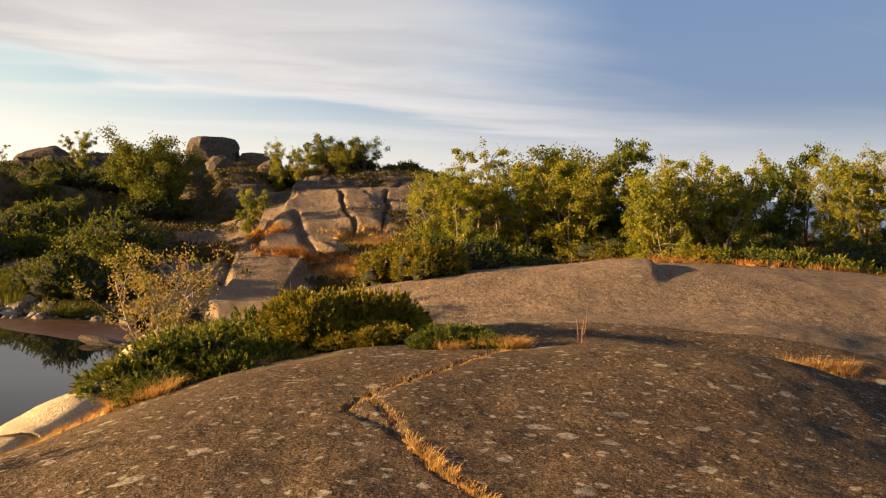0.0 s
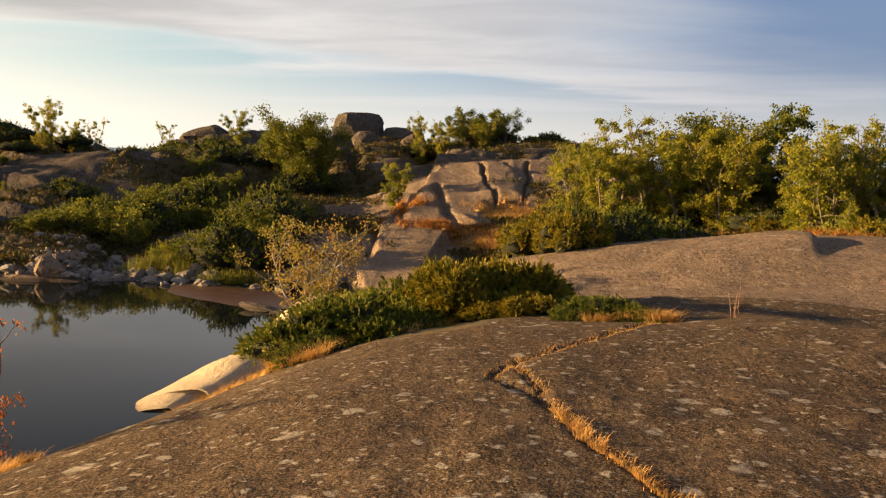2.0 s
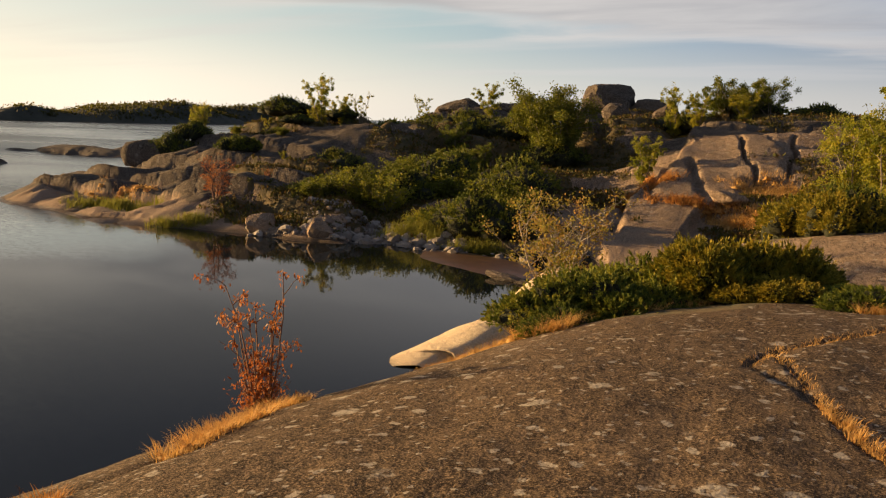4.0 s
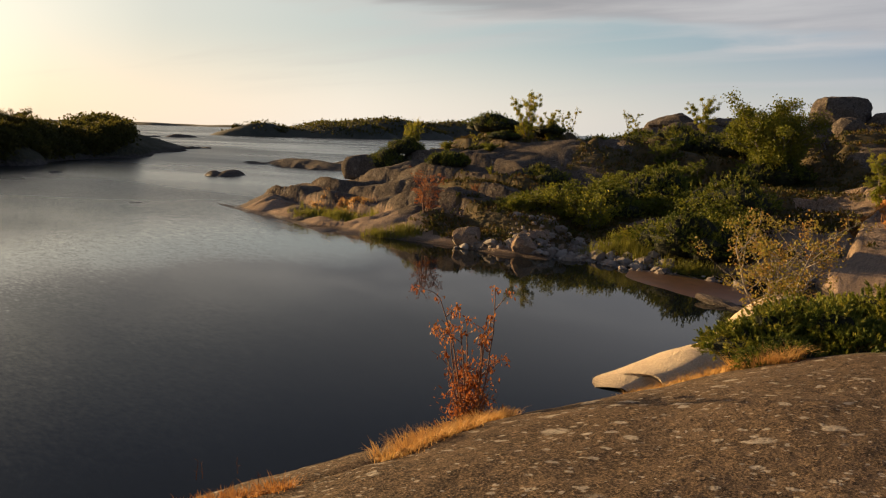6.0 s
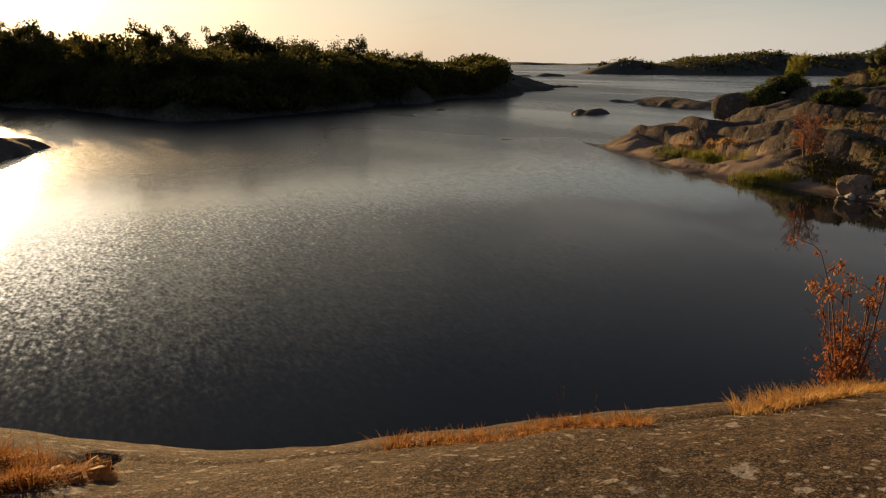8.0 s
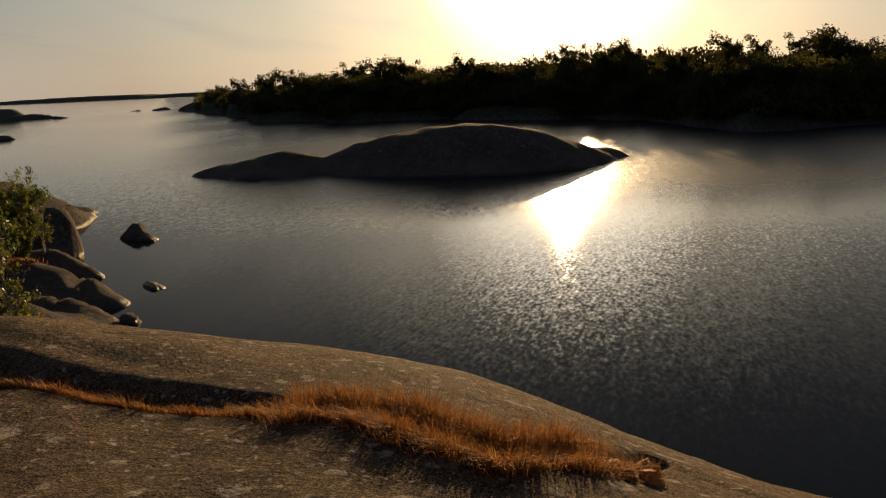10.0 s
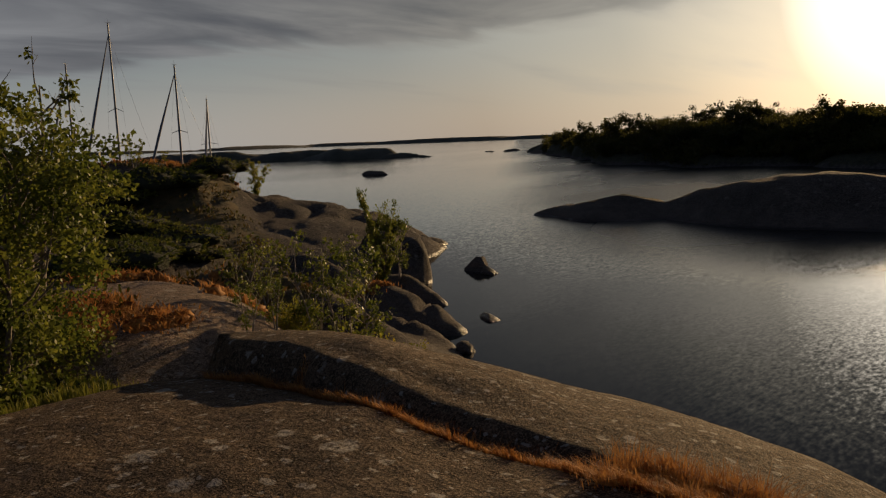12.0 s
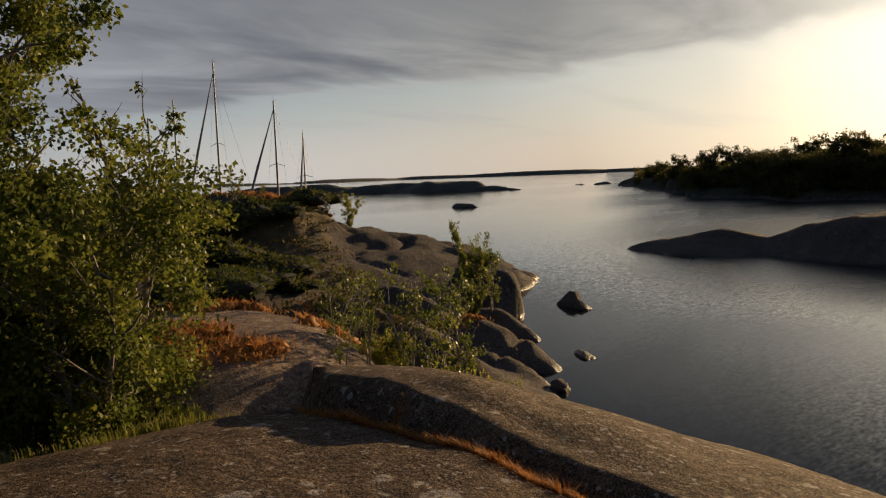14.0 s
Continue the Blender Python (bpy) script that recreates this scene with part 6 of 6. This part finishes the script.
def beach_stones():
    rng = np.random.default_rng(5)
    kinds = []
    for s in range(6):
        v, f = stone_mesh(100 + s, 0.55, 0.2, 8, 11)
        kinds.append(bpy.data.meshes.new("beach_stone"))
        kinds[-1].from_pydata(v.tolist(), [], f.tolist())
        kinds[-1].materials.append(STONE)
        for p in kinds[-1].polygons:
            p.use_smooth = False
    def spot():
        az = rng.uniform(20.5, 32.0) if rng.random() < 0.8 else rng.uniform(15.5, 36.0)
        front = np.interp(az, [15, 19, 23, 26, 30, 36], [21.8, 22.6, 23.2, 24.3, 24.8, 26.2])
        return polar(az, front + (3.2 * rng.random() ** 1.3 if 20.5 < az < 32 else 0.5 * abs(rng.normal())))

    for i in range(292):
        x, y = spot()
        size = 0.15 + 0.34 * rng.random() ** 2.4
        ob = new("beach_stone", kinds[rng.integers(6)])
        z = max(gz(x, y), -0.06) + size * 0.18
        ob.matrix_world = pose(x, y, z, rng.uniform(-25, 25), rng.uniform(-25, 25), rng.uniform(0, 360)) @ Matrix.Diagonal((size * 1.3, size, size * 0.75, 1))
        tagged(ob, "angular grey stone on the small cobble beach", "stone", "cobble beach")
    vs, fs, base = [], [], 0
    v0, f0 = stone_mesh(120, 0.6, 0.2, 5, 7)
    spots = np.array([spot() for _ in range(1500)])
    high = np.maximum(ground_height(spots[:, 0], spots[:, 1]), -0.06)
    for (x, y), z in zip(spots, high):
        size = 0.05 + 0.11 * rng.random()
        m = np.array(pose(0, 0, 0, rng.uniform(-40, 40), rng.uniform(-40, 40), rng.uniform(0, 360)).to_3x3())
        vs.append((v0 * np.array([1.3, 1, 0.8]) * size) @ m.T + np.array([x, y, z + size * 0.2]))
        fs.append(f0 + base)
        base += len(v0)
    tagged(mesh_object("beach_pebbles", np.concatenate(vs), np.concatenate(fs), STONE_MIXED, None, False), "small grey pebbles between the beach stones", "pebbles", kind="stuff")


beach_stones()


def mud_flat():
    n, rings = 72, 8
    v, f = [], []
    for k in range(rings):
        r = (k + 0.5) / rings
        for s in range(n):
            a = 2 * math.pi * s / n
            w = 1 + 0.22 * noise.noise(Vector((math.cos(a) * 1.6, math.sin(a) * 1.6, 4.0)))
            u, q = math.cos(a) * 2.7 * r * w, math.sin(a) * 1.25 * r * w
            t = radians(-32)
            v.append((-7.15 + u * math.cos(t) - q * math.sin(t), 20.3 + u * math.sin(t) + q * math.cos(t), 0.035 - 0.05 * r ** 3))
    for k in range(rings - 1):
        for s in range(n):
            f.append((k * n + s, k * n + (s + 1) % n, (k + 1) * n + (s + 1) % n, (k + 1) * n + s)[::-1])
    f += [(0, s, s + 1, s + 2) for s in range(1, n - 2, 2)]
    return tagged(mesh_object("mud_flat", v, f, MUD), "reddish-brown silt shallows at the head of the bay", "mud", kind="structure")


mud_flat()


# ---------------------------------------------------------------- woods on the other islands
def far_woods():
    rng = np.random.default_rng(9)
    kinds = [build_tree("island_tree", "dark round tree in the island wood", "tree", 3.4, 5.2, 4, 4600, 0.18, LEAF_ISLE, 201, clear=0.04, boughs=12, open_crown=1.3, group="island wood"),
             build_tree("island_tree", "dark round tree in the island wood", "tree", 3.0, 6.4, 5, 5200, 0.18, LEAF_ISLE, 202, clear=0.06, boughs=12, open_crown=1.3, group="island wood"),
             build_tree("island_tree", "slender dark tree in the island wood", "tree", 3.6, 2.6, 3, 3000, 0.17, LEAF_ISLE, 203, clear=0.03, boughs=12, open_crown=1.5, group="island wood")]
    placed = 0
    tries = 0
    first = [True] * 3
    while placed < 262 and tries < 6000:
        tries += 1
        az = rng.uniform(58.5, 118)
        inland = 1.2 + 24.0 * rng.random() ** 1.6
        x, y = polar(az, np.interp(az, SoundIsle.AZ, SoundIsle.SHORE) + inland)
        z = float(islet_height(WEST_ISLE, np.array([x]), np.array([y]), 0.5, 0.35, 0.6)[0])
        if z < 0.4 + 0.8 * rng.random():
            continue
        k = rng.choice(3, p=(0.40, 0.30, 0.30))
        s = (0.5 + 0.5 * rng.random() ** 1.3) * (0.75 + 0.25 * min(1, (az - 56) / 16)) * (0.7 if inland < 4 else 1.0) * np.interp(az, [60, 72, 80, 88, 96, 110, 118], [0.85, 1.15, 1.1, 1.2, 1.45, 1.3, 1.25])
        m = pose(x, y, z - 0.1, 0, 0, rng.uniform(0, 360)) @ Matrix.Scale(s, 4)
        if first[k]:
            kinds[k].matrix_basis, first[k] = m, False
        else:
            copy_thing(kinds[k], m)
        placed += 1
    # undergrowth that fills the island wood down to the shore rocks
    n = 30000
    bear = rng.uniform(58, 119, n)
    reach = np.interp(bear, SoundIsle.AZ, SoundIsle.SHORE) + 0.6 + 26.0 * rng.random(n) ** 1.5
    x, y = -np.sin(np.radians(bear)) * reach, np.cos(np.radians(bear)) * reach
    z = islet_height(WEST_ISLE, x, y, 0.5, 0.35, 0.6)
    ok = z > 0.22 + 0.5 * fbm(x * 0.3, y * 0.3, 2, 7)
    at = np.column_stack([x, y, z])[ok]
    tall = 0.3 + 2.4 * np.clip(fbm(at[:, 0] * 0.22, at[:, 1] * 0.22, 3, 27) + 0.35, 0, 1) * np.clip((at[:, 2] - 0.4) / 1.2, 0.25, 1)
    at = np.repeat(at, 6, 0) + rng.normal(size=(len(at) * 6, 3)) * np.array([0.4, 0.4, 0.1])
    at[:, 2] += np.repeat(tall, 6) * np.sqrt(rng.random(len(at)))
    size = 0.22 + 0.25 * rng.random(len(at))
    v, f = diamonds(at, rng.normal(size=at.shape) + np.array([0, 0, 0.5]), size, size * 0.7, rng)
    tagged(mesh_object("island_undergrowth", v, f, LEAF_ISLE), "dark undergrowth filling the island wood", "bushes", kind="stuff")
    # low scrub on the far island
    n = 15000
    x, y = rng.uniform(-300, -170, n), rng.uniform(215, 430, n)
    z = islet_height(HUMPS_N, x, y, 2.6, 0.6, 2.5)
    ok = z > 1.9 + 2.0 * fbm(x * 0.05, y * 0.05, 3, 7)
    at = np.column_stack([x, y, z])[ok]
    at = np.repeat(at, 5, 0) + rng.normal(size=(len(at) * 5, 3)) * np.array([1.4, 1.4, 0.5])
    size = 0.5 + 0.6 * rng.random(len(at))
    v, f = diamonds(at, rng.normal(size=at.shape) + np.array([0, 0, 0.6]), size, size * 0.8, rng)
    tagged(mesh_object("island_scrub", v, f, LEAF_ISLE), "dark scrub over the far island", "bushes", kind="stuff")
    # scattered low trees on the far skerries
    for i in range(36):
        h = HUMPS_N[i % len(HUMPS_N)]
        x, y = h.x + rng.normal() * h.rx * 0.4, h.y + rng.normal() * h.ry * 0.2
        z = float(islet_height(HUMPS_N, np.array([x]), np.array([y]), 2.6, 0.6, 2.5)[0])
        if z < 0.4:
            continue
        m = pose(x, y, z - 1.2, 0, 0, rng.uniform(0, 360)) @ Matrix.Scale(0.6 + 0.3 * rng.random(), 4)
        copy_thing(kinds[i % 3], m)


far_woods()


# ---------------------------------------------------------------- moored sailing boats behind the headland
def sailing_boat(az, dist, top, turn, label, side=1):
    x, y = polar(az, dist)
    root = tagged(new("sailing_boat"), label, "boat", "moored boats")
    L, n, m = 9.0, 14, 7
    v, f = [], []
    for i in range(n + 1):
        t = i / n
        half = 1.45 * math.sin(math.pi * min(1, 0.18 + 0.82 * t) ** 0.9) ** 0.7 * (1 if t < 1 else 0.05) + 0.02
        for j in range(m):
            a = math.pi * j / (m - 1)
            v.append((L * (0.5 - t), half * math.cos(a), 0.85 - 1.15 * math.sin(a) * (0.5 + 0.5 * math.sin(math.pi * t))))
    for i in range(n):
        for j in range(m - 1):
            f.append((i * m + j, i * m + j + 1, (i + 1) * m + j + 1, (i + 1) * m + j))
        f.append((i * m + m - 1, i * m, (i + 1) * m, (i + 1) * m + m - 1))
    part("hull", v, f, HULL, root)
    a, b = tubes([([(0.4, 0, 0.8), (0.4, 0, top * 0.5), (0.4, 0, top)], (0.085, 0.08, 0.055))], 8)
    mast = part("mast", a, b, METAL, root, "slim aluminium mast")
    a, b = tubes([([(-4.2, 0, 1.0), (0.36, 0, top * 0.93)], (0.007, 0.007))], 5)
    part("backstay", a, b, METAL, root)
    a, b = tubes([([(4.3, 0, 1.0), (2.5, 0, 1.0 + (top - 1) * 0.45), (0.48, 0, top * 0.93)], (0.07, 0.10, 0.03))], 6)
    part("furled_jib", a, b, CANVAS, root, "dark furled foresail on its stay")
    a, b = tubes([([(0.4, -0.75, top * 0.52), (0.4, 0, top * 0.54), (0.4, 0.75, top * 0.52)], (0.02, 0.03, 0.02))], 5)
    part("spreader", a, b, METAL, root)
    for s in (-1, 1):
        a, b = tubes([([(0.4, 1.2 * s, 0.9), (0.4, 0.75 * s, top * 0.52), (0.4, 0.03 * s, top * 0.95)], (0.006,) * 3)], 4)
        part("shroud", a, b, METAL, root)
    a, b = tubes([([(0.3, 0, 1.9), (-3.2, 0, 2.0)], (0.10, 0.09))], 8)
    part("boom", a, b, CANVAS, root, "boom with its covered mainsail")
    a, b = tubes([([(0.4, 0, top), (0.4, 0, top + 0.35)], (0.012, 0.008)), ([(0.1, 0, top + 0.06), (0.7, 0, top + 0.06)], (0.01, 0.01))], 4)
    part("masthead_vane", a, b, METAL, root)
    root.matrix_world = pose(x, y, 0.0, 0, 0, turn)


for az, d, el, turn in ((148.1, 66, 8.34, 14), (150.9, 70, 5.77, 26), (144.2, 62, 5.71, 13), (142.5, 76, 3.48, 44)):
    sailing_boat(az, d, sight(el, d), turn, "white sailing boat moored behind the rocks, sails furled")
